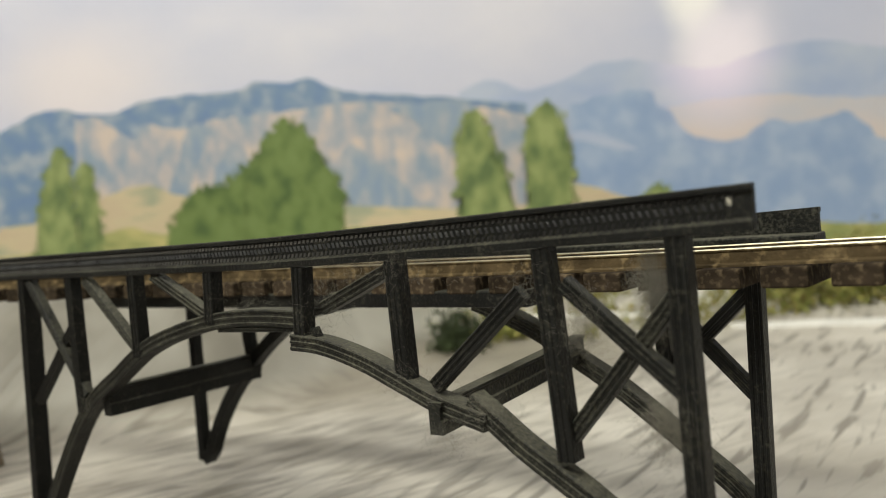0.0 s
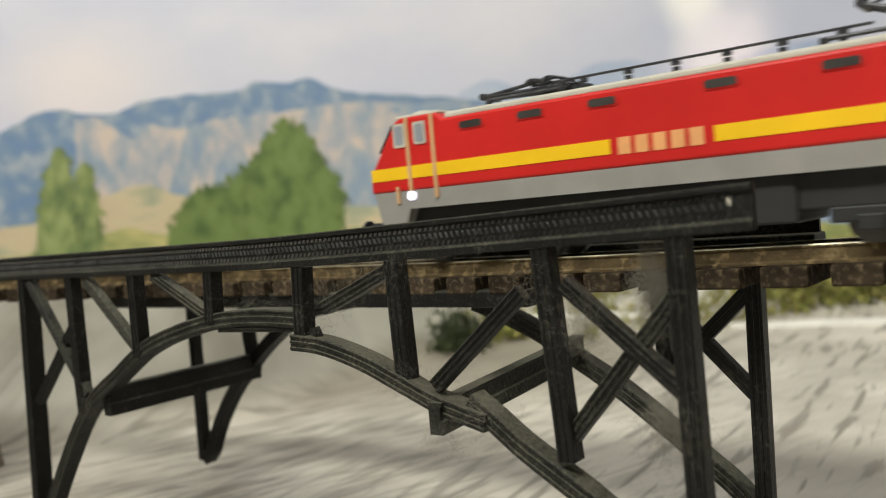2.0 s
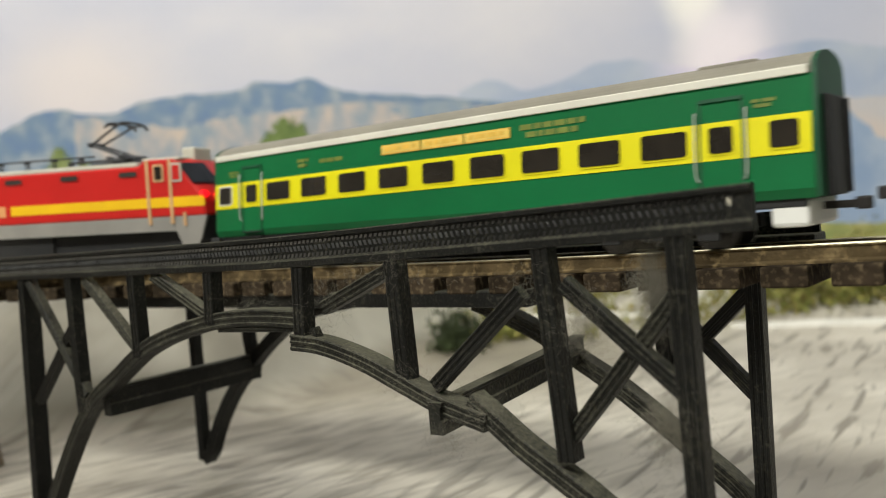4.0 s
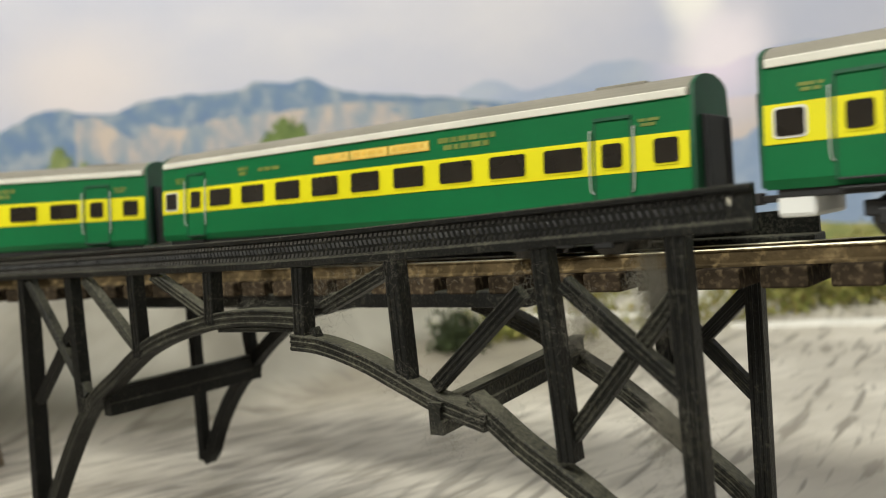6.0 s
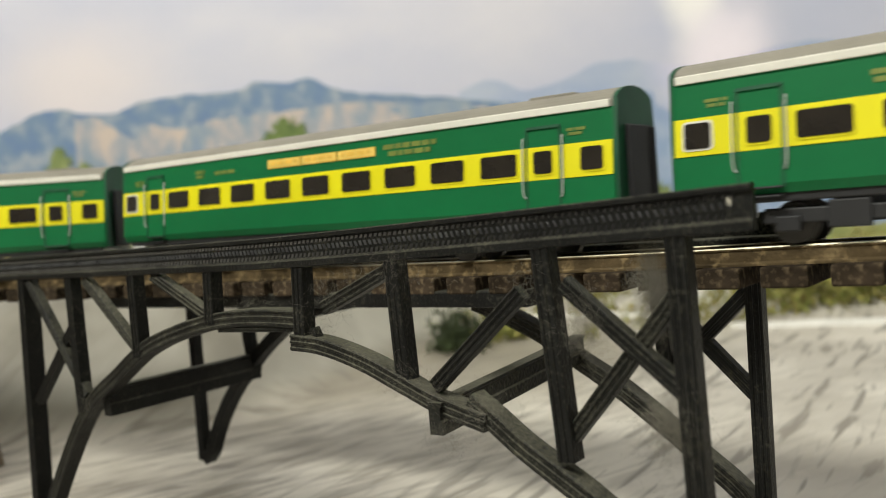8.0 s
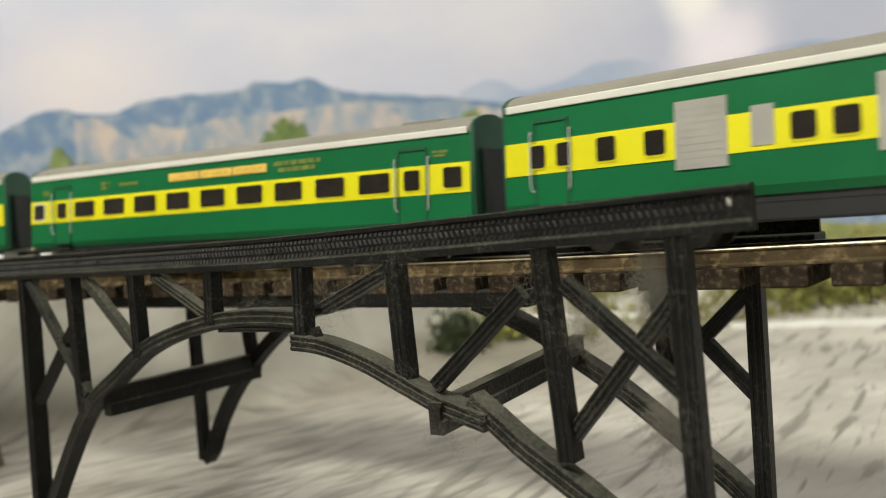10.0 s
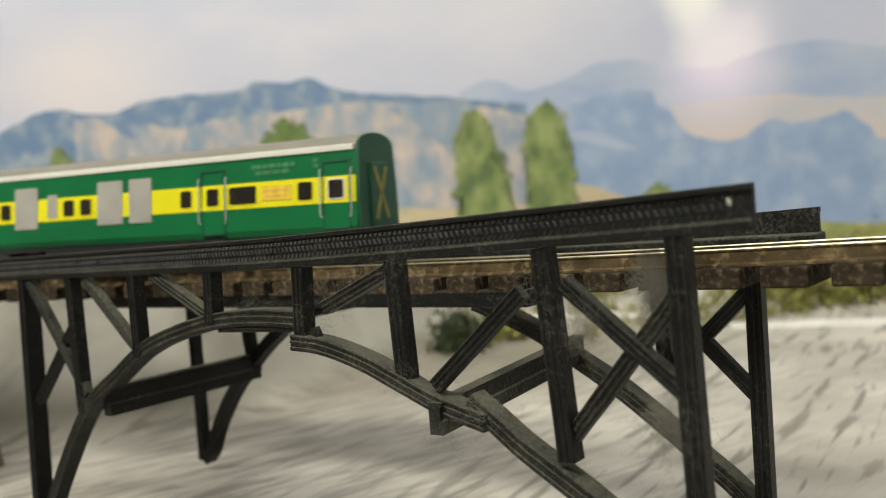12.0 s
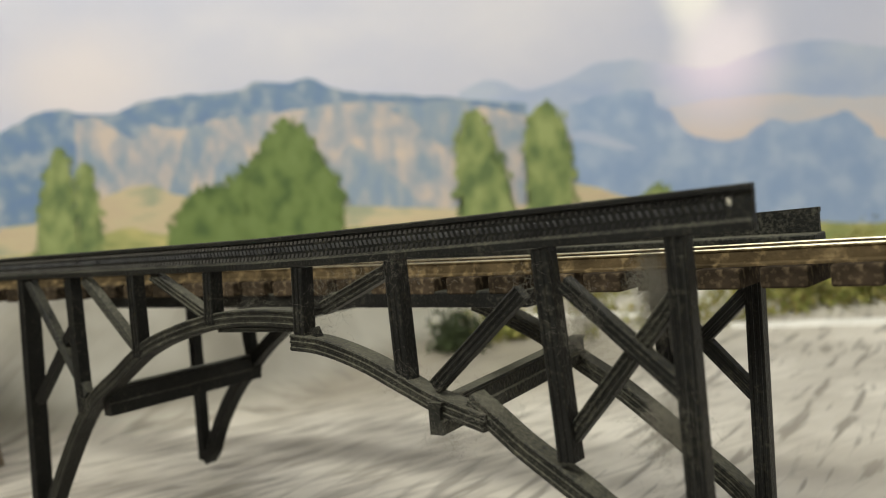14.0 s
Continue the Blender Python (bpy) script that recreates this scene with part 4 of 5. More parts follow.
def underframe(parent, tanks=(-1, 1)):
    bm = bmesh.new()
    rbox(bm, -0.1150, 0.1150, -0.0152, 0.0152, 0.0112, 0.0139, 0.0005)
    part("solebar", bm, UNDER, parent)
    for k in (-1, 1):
        wheelset_bogie(parent, k * 0.0745)
        if k not in tanks:
            continue
        bm = bmesh.new()
        rbox(bm, k * 0.1105 - 0.0048, k * 0.1105 + 0.0048, -0.0150, 0.0150, 0.0062, 0.0136, 0.0012)
        part("tank", bm, WHITEBOX, parent, "white tank under the floor")
    bm = bmesh.new()
    rbox(bm, -0.046, 0.012, -0.0150, 0.0150, 0.0065, 0.0136, 0.0008)
    rbox(bm, 0.020, 0.044, -0.0150, 0.0150, 0.0080, 0.0136, 0.0008)
    part("equipment_box", bm, UNDER, parent)


def gangway(parent, sx):
    """A black corridor opening with a thin rubbing frame."""
    bm = bmesh.new()
    plate_y = 0.0092
    x0, x1 = sx * (HALF + 0.0008), sx * (HALF + 0.0019)
    rbox(bm, min(x0, x1), max(x0, x1), -plate_y, plate_y, 0.0135, 0.0395, 0.0004)
    g = part("gangway", bm, UNDER, parent, "black gangway opening")
    for y in (-plate_y, plate_y):
        bm = bmesh.new()
        x2 = sx * (HALF + 0.0030)
        rbox(bm, min(x1, x2), max(x1, x2), y - 0.0008, y + 0.0008, 0.0140, 0.0390, 0.0003)
        part("rubbing_frame", bm, UNDER, g)


def coupler(parent, sx, x, reach=0.0092, material=None):
    bm = bmesh.new()
    a, b = sx * (x - 0.004), sx * (x + reach)
    rbox(bm, min(a, b), max(a, b), -0.0013, 0.0013, 0.0100, 0.0120, 0.0004)
    c, d = sx * (x + reach - 0.0035), sx * (x + reach)
    rbox(bm, min(c, d), max(c, d), -0.0026, 0.0026, 0.0095, 0.0128, 0.0005)
    part("coupler", bm, material or COUPLER, parent, "brown coupler" if material else "black coupler")


def band(parent, u0, u1, sy):
    panel(parent, "yellow_band", u0, u1, 0.0249, 0.0350, YELLOW, 0.00025, sy, 0.0, "bright yellow band")


def lettering(parent, u0, u1, z0, z1, rows, material, sy, proud=0.00022):
    """Unreadable lettering as short bars."""
    rnd = random.Random(int(u0 * 9000))
    bm = bmesh.new()
    step = (z1 - z0) / rows
    for k in range(rows):
        u = u0 + (0.1 * (u1 - u0) if k else 0)
        end = u1 - (0.1 * (u1 - u0) if k else 0)
        while u < end:
            w = rnd.uniform(0.0018, 0.0045)
            side_face(bm, u, min(u + w, end), z0 + (rows - 1 - k) * step + step * 0.2, z0 + (rows - k) * step - step * 0.1, proud, sy)
            u += w + 0.0007
    part("lettering", bm, material, parent)


def passenger_coach():
    c = new("passenger_coach")
    tagged(c, "green model passenger coach with a yellow window band", "coach", "coaches of the train")
    coach_shell(c)
    for sy in (-1, 1):
        band(c, -HALF + 0.0004, HALF - 0.0004, sy)
        for k in range(-4, 5):
            coach_window(c, k * 0.01965, 0.0132, sy=sy)
        for k in (-1, 1):
            coach_door(c, k * 0.0944, sy)
            coach_window(c, k * 0.0944, 0.0064, sy=sy)
            coach_window(c, k * 0.1106, 0.0072, frame_mat=GUTTER if k < 0 else None, sy=sy)
            lettering(c, k * 0.1055 - 0.003, k * 0.1055 + 0.003, 0.0372, 0.0398, 2, GOLD, sy)
        for u in (-0.0250, -0.0070, 0.0110):
            bd = panel(c, "name_board", u, u + 0.0174, 0.0383, 0.0416, BOARDTEXT, 0.0004, sy, 0.0, "amber destination board with an orange edge")
            panel(bd, "board_face", u + 0.0004, u + 0.0170, 0.0387, 0.0412, AMBER, 0.0005, sy)
            lettering(bd, u + 0.0016, u + 0.0158, 0.0390, 0.0410, 1, BOARDTEXT, sy, 0.0006)
        lettering(c, 0.0320, 0.0545, 0.0372, 0.0420, 2, GOLD, sy)
        lettering(c, -0.0680, -0.0620, 0.0375, 0.0412, 2, GOLD, sy)
        lettering(c, -0.0560, -0.0440, 0.0382, 0.0402, 1, GOLD, sy)
    underframe(c)
    for sx in (-1, 1):
        gangway(c, sx)
        coupler(c, sx, HALF)
    bm = bmesh.new()
    rbox(bm, 0.086, 0.102, -0.007, 0.003, 0.0500, 0.0512, 0.0004)
    part("roof_hatch", bm, ROOF, c)
    return c


def power_car():
    c = new("power_car")
    tagged(c, "green and yellow model generator car with grey roller shutters", "coach", "coaches of the train")
    coach_shell(c)
    for sy in (-1, 1):
        band(c, -HALF + 0.0004, HALF - 0.0004, sy)
        for u, w in ((-0.1052, 0.0050), (-0.0962, 0.0050), (-0.0823, 0.0060), (-0.0674, 0.0062), (-0.0280, 0.0062), (-0.0180, 0.0062), (0.0375, 0.0056), (0.0658, 0.0130)):
            coach_window(c, u, w, sy=sy)
        coach_window(c, 0.0951, 0.0064, sy=sy)
        coach_door(c, 0.0510, sy)
        coach_window(c, 0.0510, 0.0058, sy=sy)
        coach_door(c, 0.1088, sy)
        coach_window(c, 0.1088, 0.0064, frame_mat=GUTTER, sy=sy)
        coach_door(c, -0.1008, sy)
        for u0, u1 in ((0.0068, 0.0190), (-0.0112, 0.0030), (-0.0615, -0.0472)):
            sh = panel(c, "shutter", u0, u1, 0.0219, 0.0404, SHUTTER, 0.0005, sy, 0.0, "grey roller shutter")
            bm = bmesh.new()
            for k in range(9):
                side_face(bm, u0 + 0.0006, u1 - 0.0006, 0.0228 + 0.0019 * k, 0.0240 + 0.0019 * k, 0.00058, sy)
            part("slats", bm, SHUTTER, sh)
        panel(c, "vent_panel", -0.0410, -0.0352, 0.0262, 0.0366, SHUTTER, 0.0005, sy, 0.0, "pale vent panel")
        lb = panel(c, "label_board", 0.0747, 0.0890, 0.0275, 0.0328, ORANGE, 0.0004, sy, 0.0, "orange notice")
        for z0, z1 in ((0.0274, 0.0278), (0.0325, 0.0329)):
            panel(lb, "border", 0.0747, 0.0890, z0, z1, BOARDTEXT, 0.0005, sy)
        lettering(lb, 0.0756, 0.0880, 0.0281, 0.0322, 2, BOARDTEXT, sy, 0.0006)
        lettering(c, 0.0700, 0.0905, 0.0372, 0.0420, 2, FAINT, sy)
        lettering(c, 0.0985, 0.1015, 0.0385, 0.0425, 2, FAINT, sy)
    underframe(c, ())
    gangway(c, -1)
    coupler(c, -1, HALF)
    bm = bmesh.new()
    rbox(bm, HALF + 0.0008, HALF + 0.0020, -0.0075, 0.0075, 0.0145, 0.0400, 0.0006)
    part("end_door", bm, DKGREEN, c)
    bm = bmesh.new()
    for a, b in (((-0.0048, 0.018), (0.0048, 0.038)), ((-0.0048, 0.038), (0.0048, 0.018))):
        d = Vector((b[0] - a[0], b[1] - a[1])).normalized()
        nx, nz = -d.y * 0.0010, d.x * 0.0010
        loft(bm, [[(x, a[0] - nx, a[1] - nz), (x, a[0] + nx, a[1] + nz), (x, b[0] + nx, b[1] + nz), (x, b[0] - nx, b[1] - nz)] for x in (HALF + 0.0020, HALF + 0.0023)])
    part("last_vehicle_cross", bm, mat("dull_yellow_mark", (0.28, 0.26, 0.06), 0.6, 0, 0.2, 200), c, "dull yellow cross")
    for sy in (-1, 1):
        bm = bmesh.new()
        cyl(bm, (HALF, sy * 0.0100, 0.0122), (HALF + 0.0050, sy * 0.0100, 0.0122), 0.0016, 12)
        cyl(bm, (HALF + 0.0046, sy * 0.0100, 0.0122), (HALF + 0.0058, sy * 0.0100, 0.0122), 0.0030, 16)
        part("buffer", bm, UNDER, c, "black buffer")
    bm = bmesh.new()
    rbox(bm, HALF - 0.004, HALF + 0.0022, -0.0150, 0.0150, 0.0098, 0.0142, 0.0008)
    part("buffer_beam", bm, UNDER, c)
    coupler(c, 1, HALF, 0.0062)
    return c


LH = 0.1155         # half the locomotive's length


def locomotive():
    c = new("electric_locomotive")
    tagged(c, "red model electric locomotive with a yellow stripe and grey skirt", "locomotive")
    w = 0.0178
    LR = LH - 0.0025    # the rear nose is a little shorter
    GOLDNUM = mat("gold_number", (0.76, 0.36, 0.14), 0.5, 0, 0.1, 200)
    # lengthwise outline of the hood: sloping fronts at both ends
    short = LH - 0.1105
    plan = ((-w, short), (-0.60 * w, 0.0008), (-0.3 * w, 0.0), (0.3 * w, 0.0), (0.60 * w, 0.0008), (w, short))

    def hood(bm, outline):
        """Skin across the body, with noses drawn in towards the sides."""
        loft(bm, [[(x - math.copysign(cut, x) * (abs(x) > 0.095), y, z) for x, z in outline] for y, cut in plan])
    bm = bmesh.new()
    out = [(-LH, 0.0245), (-LH, 0.0300), (-LH + 0.0020, 0.0335), (-LH + 0.0125, 0.0478), (-LH + 0.0150, 0.0490), (-0.0800, 0.0490), (-0.0775, 0.0468), (0.0775, 0.0468), (0.0800, 0.0490), (LR - 0.0150, 0.0490), (LR - 0.0125, 0.0478), (LR - 0.0020, 0.0335), (LR, 0.0300), (LR, 0.0245)]
    hood(bm, out)
    body = part("body", bm, RED, c)
    bev = body.modifiers.new("edge", "BEVEL")
    bev.width, bev.segments, bev.limit_method = 0.0010, 3, "ANGLE"
    bm = bmesh.new()
    sk = [(-0.1085, 0.0246), (0.1085, 0.0246), (0.1055, 0.0150), (0.1040, 0.0125), (0.0965, 0.0125), (0.0940, 0.0185), (-0.0940, 0.0185), (-0.0965, 0.0125), (-0.1040, 0.0125), (-0.1055, 0.0150)]
    loft(bm, [[(x, y, z) for x, z in sk] for y in (-w * 0.985, w * 0.985)])
    part("skirt", bm, LOCOGREY, c, "grey lower skirt")
    bm = bmesh.new()
    rbox(bm, -0.0770, 0.0770, -w + 0.0006, w - 0.0006, 0.0462, 0.0486, 0.0008)
    part("roof_edge", bm, LOCOROOF, c, "cream roof edge")
    for k in (-1, 1):
        end = LR if k > 0 else LH
        foot = 0.0080 if k > 0 else 0.0035
        bm = bmesh.new()
        rbox(bm, k * 0.0885 - 0.0100, k * 0.0885 + 0.0085, -w + 0.0010, w - 0.0010, 0.0484, 0.0499, 0.0007)
        part("cab_roof", bm, LOCOROOF, c, "cream cab roof")
        bm = bmesh.new()
        rbox(bm, k * 0.0955 - 0.0032, k * 0.0955 + 0.0032, -0.0070, 0.0070, 0.0480, 0.0543 if k > 0 else 0.0520, 0.0008)
        part("headlamp_box", bm, LOCOROOF, c)
        # windscreen
        bm = bmesh.new()
        for half in (plan[:3], plan[3:]):
            rings = []
            for y, cut in half:
                xa, xb = end - 0.0051 - cut, end - 0.0118 - cut
                rings.append([(k * (xa - 0.0006), y * 0.97, 0.0384), (k * (xa + 0.0007), y * 0.985, 0.0384), (k * (xb + 0.0007), y * 0.985, 0.0472), (k * (xb - 0.0006), y * 0.97, 0.0472)])
            loft(bm, rings)
        part("windscreen", bm, SCREEN, c, "dark sloping windscreen")
        # buffer beam, buffers and cowcatcher
        bm = bmesh.new()
        loft(bm, [[(k * 0.1040, y, 0.0244), (k * (end - 0.0004 - cut), y, 0.0244), (k * (end - 0.0030 - cut), y, 0.0140), (k * (end - 0.0075 - cut * 0.6), y, foot), (k * 0.1025, y, foot)] for y, cut in ((a * 0.96, b) for a, b in plan)])
        part("end_apron", bm, UNDER if k > 0 else LOCOGREY, c, "black end apron" if k > 0 else "pale grey end apron")
        bm = bmesh.new()
        rbox(bm, k * (end - 0.0030) - 0.0022, k * (end - 0.0030) + 0.0022, -0.0150, 0.0150, 0.0105, 0.0145, 0.0006)
        part("buffer_beam", bm, UNDER, c)
        for sy in (-1, 1):
            bm = bmesh.new()
            cyl(bm, (k * end, sy * 0.0105, 0.0125), (k * (end + (0.0015 if k > 0 else 0.0045)), sy * 0.0105, 0.0125), 0.0014, 12)
            cyl(bm, (k * (end + (0.0011 if k > 0 else 0.0041)), sy * 0.0105, 0.0125), (k * (end + (0.0023 if k > 0 else 0.0053)), sy * 0.0105, 0.0125), 0.0030, 16)
            part("buffer", bm, UNDER, c, "black buffer")
            bm = bmesh.new()
            if k < 0:
                cyl(bm, (-0.0925, sy * (w - 0.001), 0.0228), (-0.0925, sy * (w + 0.0006), 0.0228), 0.0015, 14)
            else:
                cyl(bm, (0.1066, sy * 0.0160, 0.0336), (0.1088, sy * 0.0178, 0.0334), 0.0014, 14)
                if sy < 0:
                    cyl(bm, (0.1100, -0.0112, 0.0330), (0.1122, -0.0120, 0.0327), 0.0012, 14)
            part("lamp", bm, WHITELAMP if k < 0 else REDLAMP, c, "lit white marker lamp" if k < 0 else "lit red tail lamp")
        wheelset_bogie(c, k * 0.068, 0.043, 0.0063)
        coupler(c, k, LH - (0.0025 if k > 0 else 0), 0.0092, RUSTY)
    bm = bmesh.new()
    rbox(bm, -0.030, 0.030, -0.0150, 0.0150, 0.0060, 0.0190, 0.0008)
    rbox(bm, -0.100, 0.100, -0.0135, 0.0135, 0.0090, 0.0195, 0.0008)
    part("equipment_box", bm, UNDER, c)

    def plate_on(name, u0, u1, z0, z1, material, sy, thick, parent=None, r=0.0, label=""):
        bm = bmesh.new()
        y = sy * w
        plate(bm, u0, u1, z0, z1, y + sy * thick, -sy * (thick + 0.0003), r)
        return part(name, bm, material, parent or c, label)

    for sy in (-1, 1):
        for u0, u1 in ((-0.1100, -0.0185), (0.0115, 0.1082)):
            plate_on("stripe", u0, u1, 0.0286, 0.0328, LOCOYEL, sy, 0.0002, None, 0.0, "yellow stripe")
        for k in range(5):
            u = -0.0160 + 0.0052 * k
            plate_on("number_bar", u, u + 0.0038, 0.0282, 0.0330, GOLDNUM, sy, 0.0002)
        for k in (-1, 1):
            for u in (0.0818, 0.0926):
                plate_on("door_post", k * u - 0.0007, k * u + 0.0007, 0.0215, 0.0488, TAN, sy, 0.0004, None, 0.0, "tan door post")
            plate_on("door_post", k * 0.0985 - 0.0006, k * 0.0985 + 0.0006, 0.0205, 0.0262, TAN, sy, 0.0004)
            f = plate_on("cab_window", k * 0.0871 - 0.0026, k * 0.0871 + 0.0026, 0.0395, 0.0470, TAN if k > 0 else LOCOROOF, sy, 0.0004, None, 0.0008, "framed door window")
            plate_on("pane", k * 0.0871 - 0.0017, k * 0.0871 + 0.0017, 0.0404, 0.0461, PANE if k < 0 else GLASS, sy, 0.0006, f, 0.0006)
            f = plate_on("cab_window", k * 0.0958 - 0.0028, k * 0.0958 + 0.0024, 0.0392, 0.0472, LOCOROOF, sy, 0.0004, None, 0.0008, "framed cab side window")
            plate_on("pane", k * 0.0958 - 0.0019, k * 0.0958 + 0.0015, 0.0401, 0.0463, PANE if k < 0 else RED, sy, 0.0006, f, 0.0006)
        for u in (-0.066, -0.044, -0.0200, 0.0140, 0.0430, 0.0725):
            f = plate_on("louvre", u - 0.0050, u + 0.0050, 0.0420, 0.0450, RED, sy, 0.0003, None, 0.0010)
            plate_on("louvre_grille", u - 0.0043, u + 0.0043, 0.0424, 0.0446, STEEL, sy, 0.0005, f, 0.0008, "dark louvre grille")
    # roof gear: bus bar on insulators, two pantographs
    bm = bmesh.new()
    cyl(bm, (-0.050, -0.006, 0.0533), (0.048, -0.006, 0.0533), 0.0004, 6)
    part("bus_bar", bm, PANTO, c)
    for i in range(8):
        bm = bmesh.new()
        x = -0.046 + 0.0145 * i
        for k in range(3):
            cyl(bm, (x, -0.006, 0.0486 + 0.0016 * k), (x, -0.006, 0.0496 + 0.0016 * k), 0.0014 - 0.0003 * (k % 2), 10)
        part("insulator", bm, PANTO, c)
    for up, x0, sx in ((False, -0.058, 1), (True, 0.0440, 1)):
        bm = bmesh.new()
        rbox(bm, x0 + 0.012, x0 + 0.024, -0.005, 0.005, 0.0484, 0.0525, 0.0006)
        pt = part("pantograph", bm, PANTO, c, "raised dark pantograph" if up else "folded dark pantograph")

        def rod(name, a, b, r):
            bm = bmesh.new()
            cyl(bm, a, b, r, 8)
            part(name, bm, PANTO, pt)
        for y in (-0.008, 0.008):
            rod("base_bar", (x0 - 0.008, y, 0.0510), (x0 + 0.022, y, 0.0510), 0.0006)
            for x in (x0 - 0.007, x0 + 0.020):
                rod("foot", (x, y, 0.0482), (x, y, 0.0512), 0.0012)
        rod("shaft", (x0 + 0.020, -0.009, 0.0518), (x0 + 0.020, 0.009, 0.0518), 0.0014)
        k1, hd = ((x0 + 0.0010, 0.0588), (x0 + 0.0172, 0.0668)) if up else ((x0 - 0.012, 0.0530), (x0 + 0.012, 0.0545))
        for y in (-0.006, 0.006):
            rod("lower_arm", (x0 + 0.020, y, 0.0518), (k1[0], y * 0.6, k1[1]), 0.0007)
            rod("upper_arm", (k1[0], y * 0.6, k1[1]), (hd[0], y, hd[1]), 0.0006)
        rod("knuckle", (k1[0], -0.005, k1[1]), (k1[0], 0.005, k1[1]), 0.0012)
        bm = bmesh.new()
        for dx in (-0.003, 0.003):
            line = smooth([(hd[0] + dx, -0.0115, hd[1] - 0.0016), (hd[0] + dx, -0.008, hd[1] + 0.0004), (hd[0] + dx, 0, hd[1] + 0.0008), (hd[0] + dx, 0.008, hd[1] + 0.0004), (hd[0] + dx, 0.0115, hd[1] - 0.0016)], 3)
            for a, b in zip(line, line[1:]):
                cyl(bm, a, b, 0.0006, 6)
        for y in (-0.007, 0.007):
            cyl(bm, (hd[0] - 0.0045, y, hd[1]), (hd[0] + 0.0045, y, hd[1]), 0.0005, 6)
        part("contact_strip", bm, PANTO, pt)
    return c


loco = locomotive()
coach = passenger_coach()
coaches = [coach] + [copy_thing(coach, Matrix.Identity(4)) for _ in range(3)]
last = power_car()


# ---- dust fibres caught on the bridge ----
def cobweb(u, z, y, spread, count, seed, thick=0.000016, label="grey dust fibres and cobweb caught on the bridge"):
    """Curled hair-thin fibres round a point of the bridge; spread is (along, up)."""
    rnd = random.Random(seed)
    cu = bpy.data.curves.new("cobweb", "CURVE")
    cu.dimensions, cu.bevel_depth, cu.bevel_resolution = "3D", thick, 0
    for _ in range(count):
        sp = cu.splines.new("POLY")
        q = Vector((-u + rnd.gauss(0, spread[0]), y + rnd.uniform(-0.0012, 0.0030), z + rnd.gauss(0, spread[1])))
        d = Vector((rnd.gauss(0, 1), rnd.gauss(0, 0.4), rnd.gauss(0, 1))).normalized()
        step = rnd.choice((0.00025, 0.00035, 0.00045, 0.0008))
        pts = [q.copy()]
        for _k in range(10):
            d = (d + Vector((rnd.gauss(0, 0.55), rnd.gauss(0, 0.3), rnd.gauss(0, 0.55)))).normalized()
            q = q + d * step
            pts.append(q.copy())
        sp.points.add(len(pts) - 1)
        for a, b in zip(sp.points, pts):
            a.co = (*b, 1)
    cu.materials.append(COBWEB)
    ob = new("cobweb", cu)
    ob.matrix_world = bridge.matrix_world
    return tagged(ob, label, "cobweb", kind="stuff")


cobweb(0.1010, 0.1030, -0.0010, (0.0060, 0.0022), 170, 1)
cobweb(0.1230, 0.0965, 0.0000, (0.0045, 0.0035), 110, 2)
cobweb(0.0720, 0.0665, -0.0020, (0.0055, 0.0028), 170, 3)
cobweb(0.0980, 0.0730, -0.0008, (0.0042, 0.0022), 110, 4)
cobweb(0.0880, 0.0690, -0.0008, (0.0040, 0.0020), 90, 10)
cobweb(0.0560, 0.0965, 0.0010, (0.0030, 0.0022), 60, 6)
cobweb(0.1600, 0.0925, 0.0010, (0.0070, 0.0014), 90, 7)
cobweb(0.0790, 0.0600, -0.0060, (0.0035, 0.0025), 90, 8)
cobweb(0.2640, 0.0520, 0.0000, (0.0025, 0.0020), 50, 9)
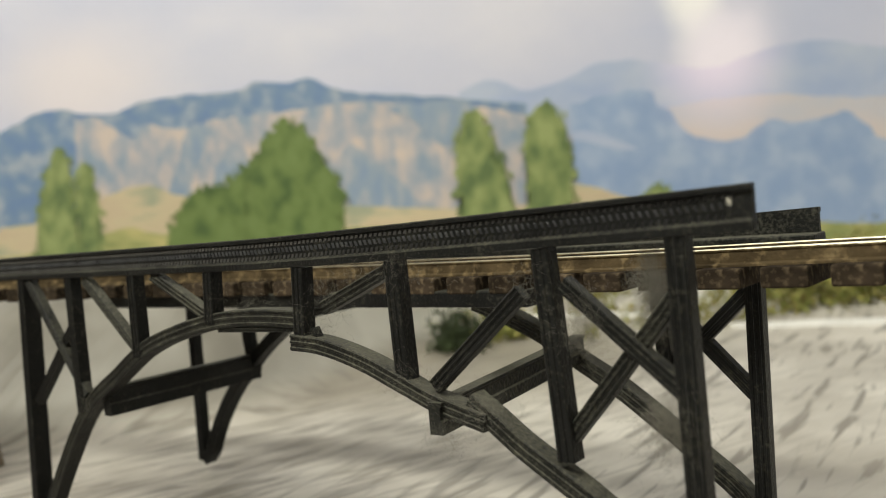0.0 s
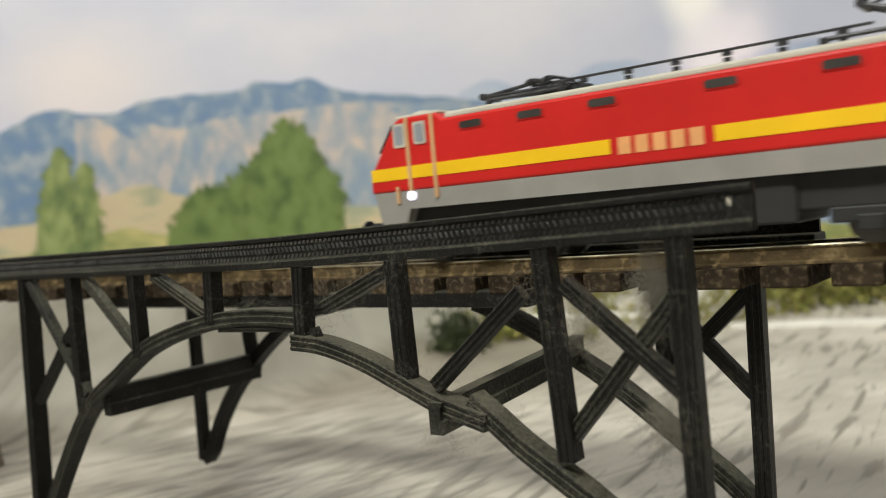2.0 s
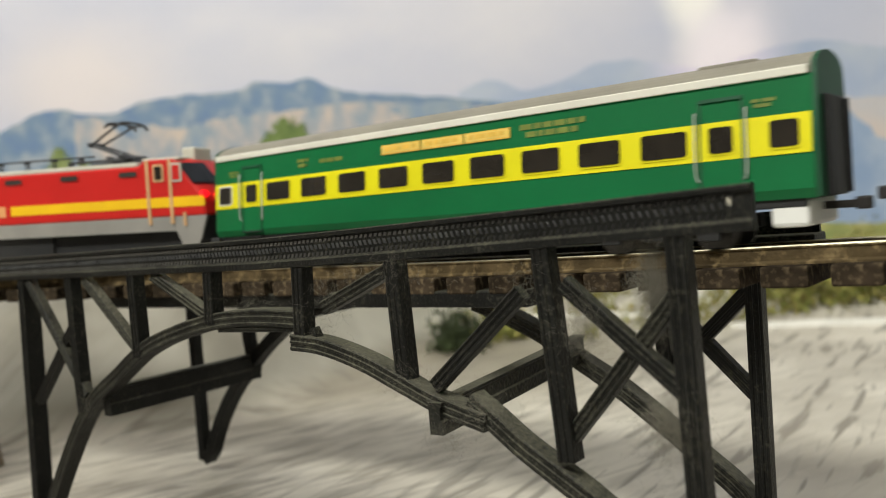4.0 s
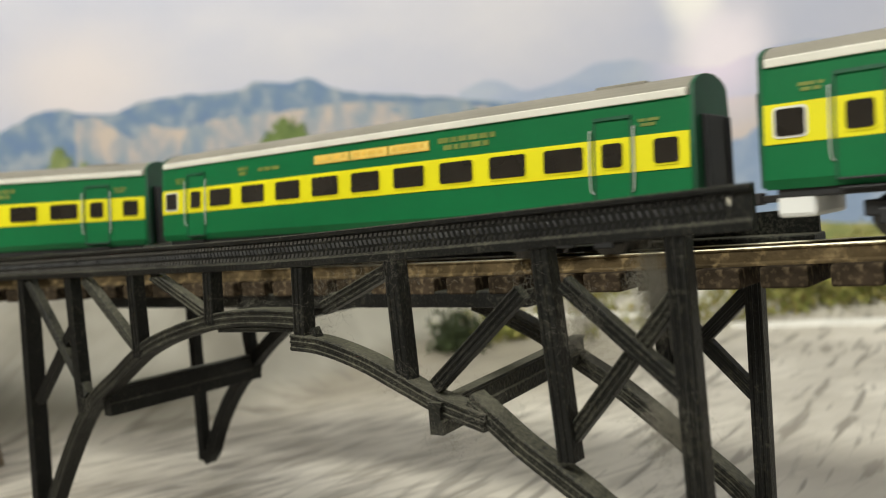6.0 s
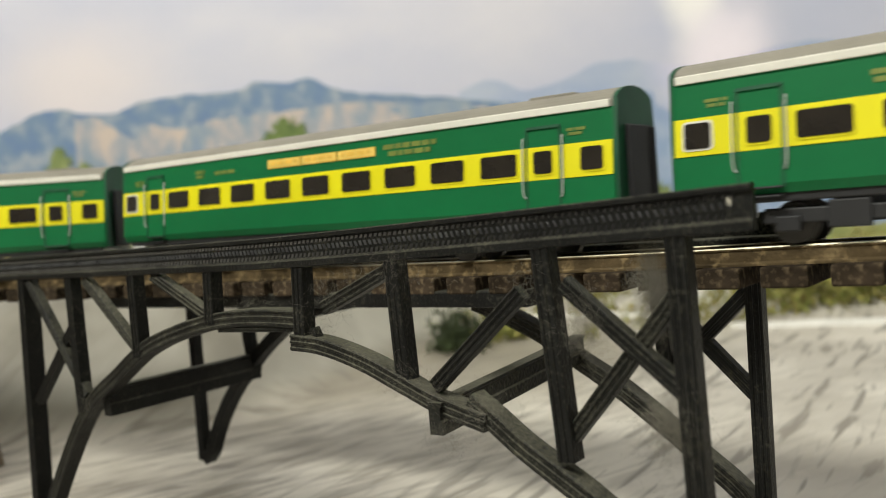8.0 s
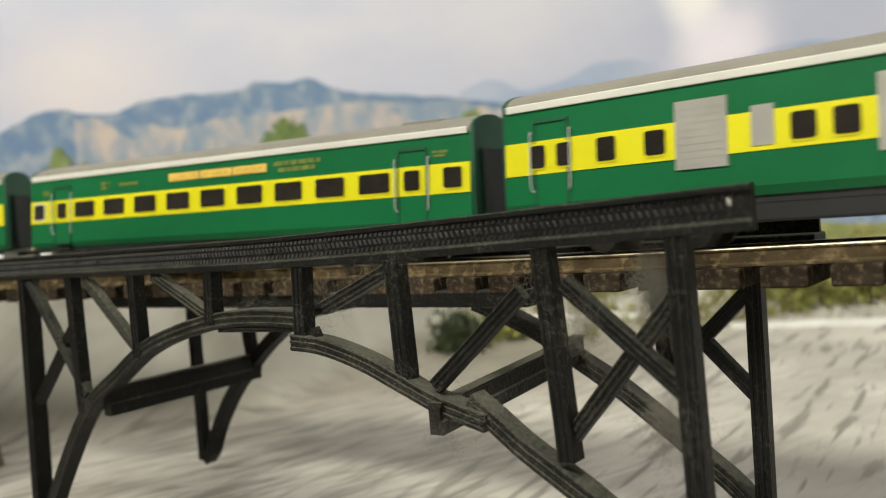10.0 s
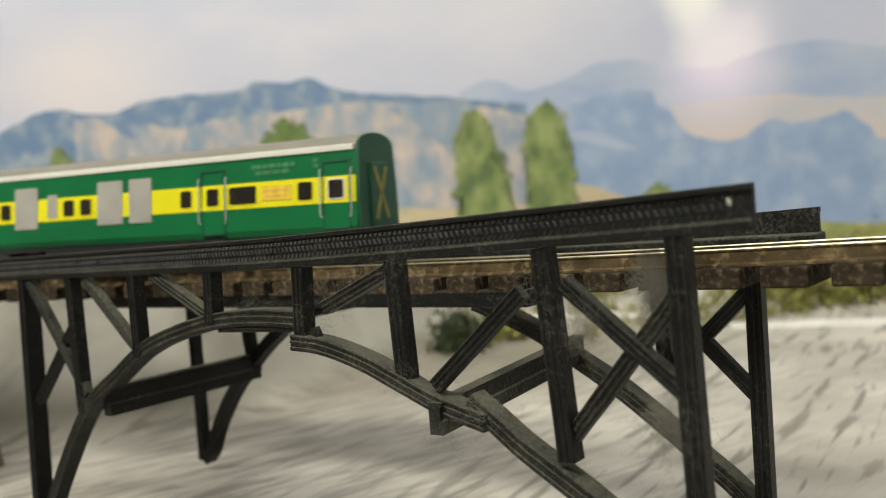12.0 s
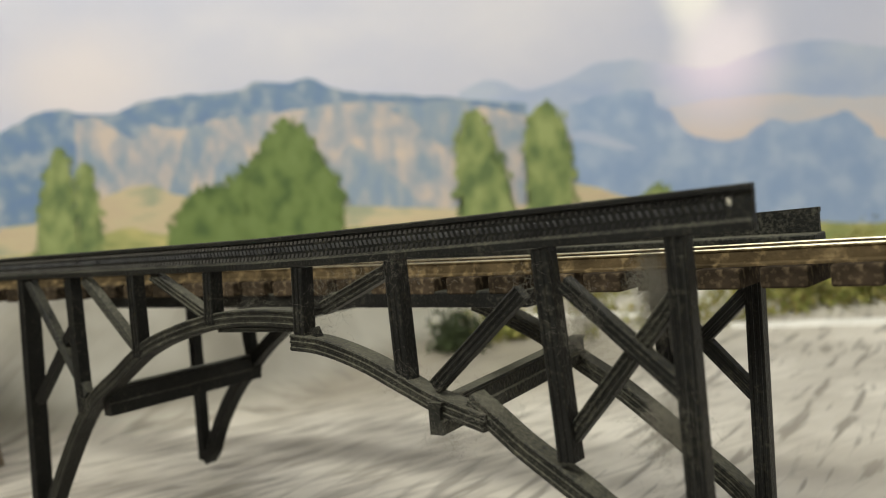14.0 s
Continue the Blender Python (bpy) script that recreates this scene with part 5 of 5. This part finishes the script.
cobweb(0.1300, 0.0850, 0.0010, (0.0035, 0.0012), 36, 11)
# thick fluff on the end post and on the cross of the last bay
cobweb(0.0262, 0.0955, 0.0055, (0.0017, 0.0050), 1700, 12, 0.000018, "thick grey dust fluff clinging to the bridge")
cobweb(0.0225, 0.0655, 0.0012, (0.0032, 0.0040), 1300, 13, 0.000013, "thick grey dust fluff clinging to the bridge")
cobweb(0.0415, 0.0872, 0.0006, (0.0024, 0.0034), 700, 14, 0.000013, "thick grey dust fluff clinging to the bridge")


# ---- the train runs through ----
# where the first coach's middle stands along the line, second by second
RUN = ((0.0, 0.678), (0.6, 0.5785), (1.2, 0.4800), (1.6, 0.4155), (2.0, 0.3490), (2.4, 0.2805), (2.8, 0.2150), (3.2, 0.1505), (4.2, -0.0040), (5.3, -0.1670), (5.9, -0.2470), (6.5, -0.3285), (7.0, -0.3991), (7.5, -0.4692), (8.2, -0.5681), (9.2, -0.7263), (10.3, -0.8970), (10.9, -0.9900), (11.5, -1.0836), (12.0, -1.1610), (12.5, -1.2395), (13.0, -1.3205), (13.2, -1.3385), (13.4, -1.3545), (13.6, -1.3750), (14.0, -1.4300))


def run_at(t):
    for (t0, a), (t1, b) in zip(RUN, RUN[1:]):
        if t <= t1:
            return a + (b - a) * (t - t0) / (t1 - t0)
    return RUN[-1][1]


def train_at(t):
    """The run, smoothed over a short time so that the speed changes gently."""
    return sum(run_at(min(max(t + k * 0.1, 0), 14)) for k in (-2, -1, 0, 1, 2)) / 5 if 0.2 <= t <= 13.8 else run_at(t)


def motions():
    times = [i * 0.2 for i in range(71)]
    walk(loco, [(t, vehicle_pose(train_at(t) - 0.2385, 0.068, 0.0075)) for t in times])
    for k, c in enumerate(coaches):
        walk(c, [(t, vehicle_pose(train_at(t) + 0.2553 * k, 0.0745, 0.0075, 0.0018, (0.0003, 0.0006, 0, 0.0006)[k])) for t in times])
    walk(last, [(t, vehicle_pose(train_at(t) + 0.2553 * 4, 0.0745, 0.0075, 0.0018)) for t in times])


motions()
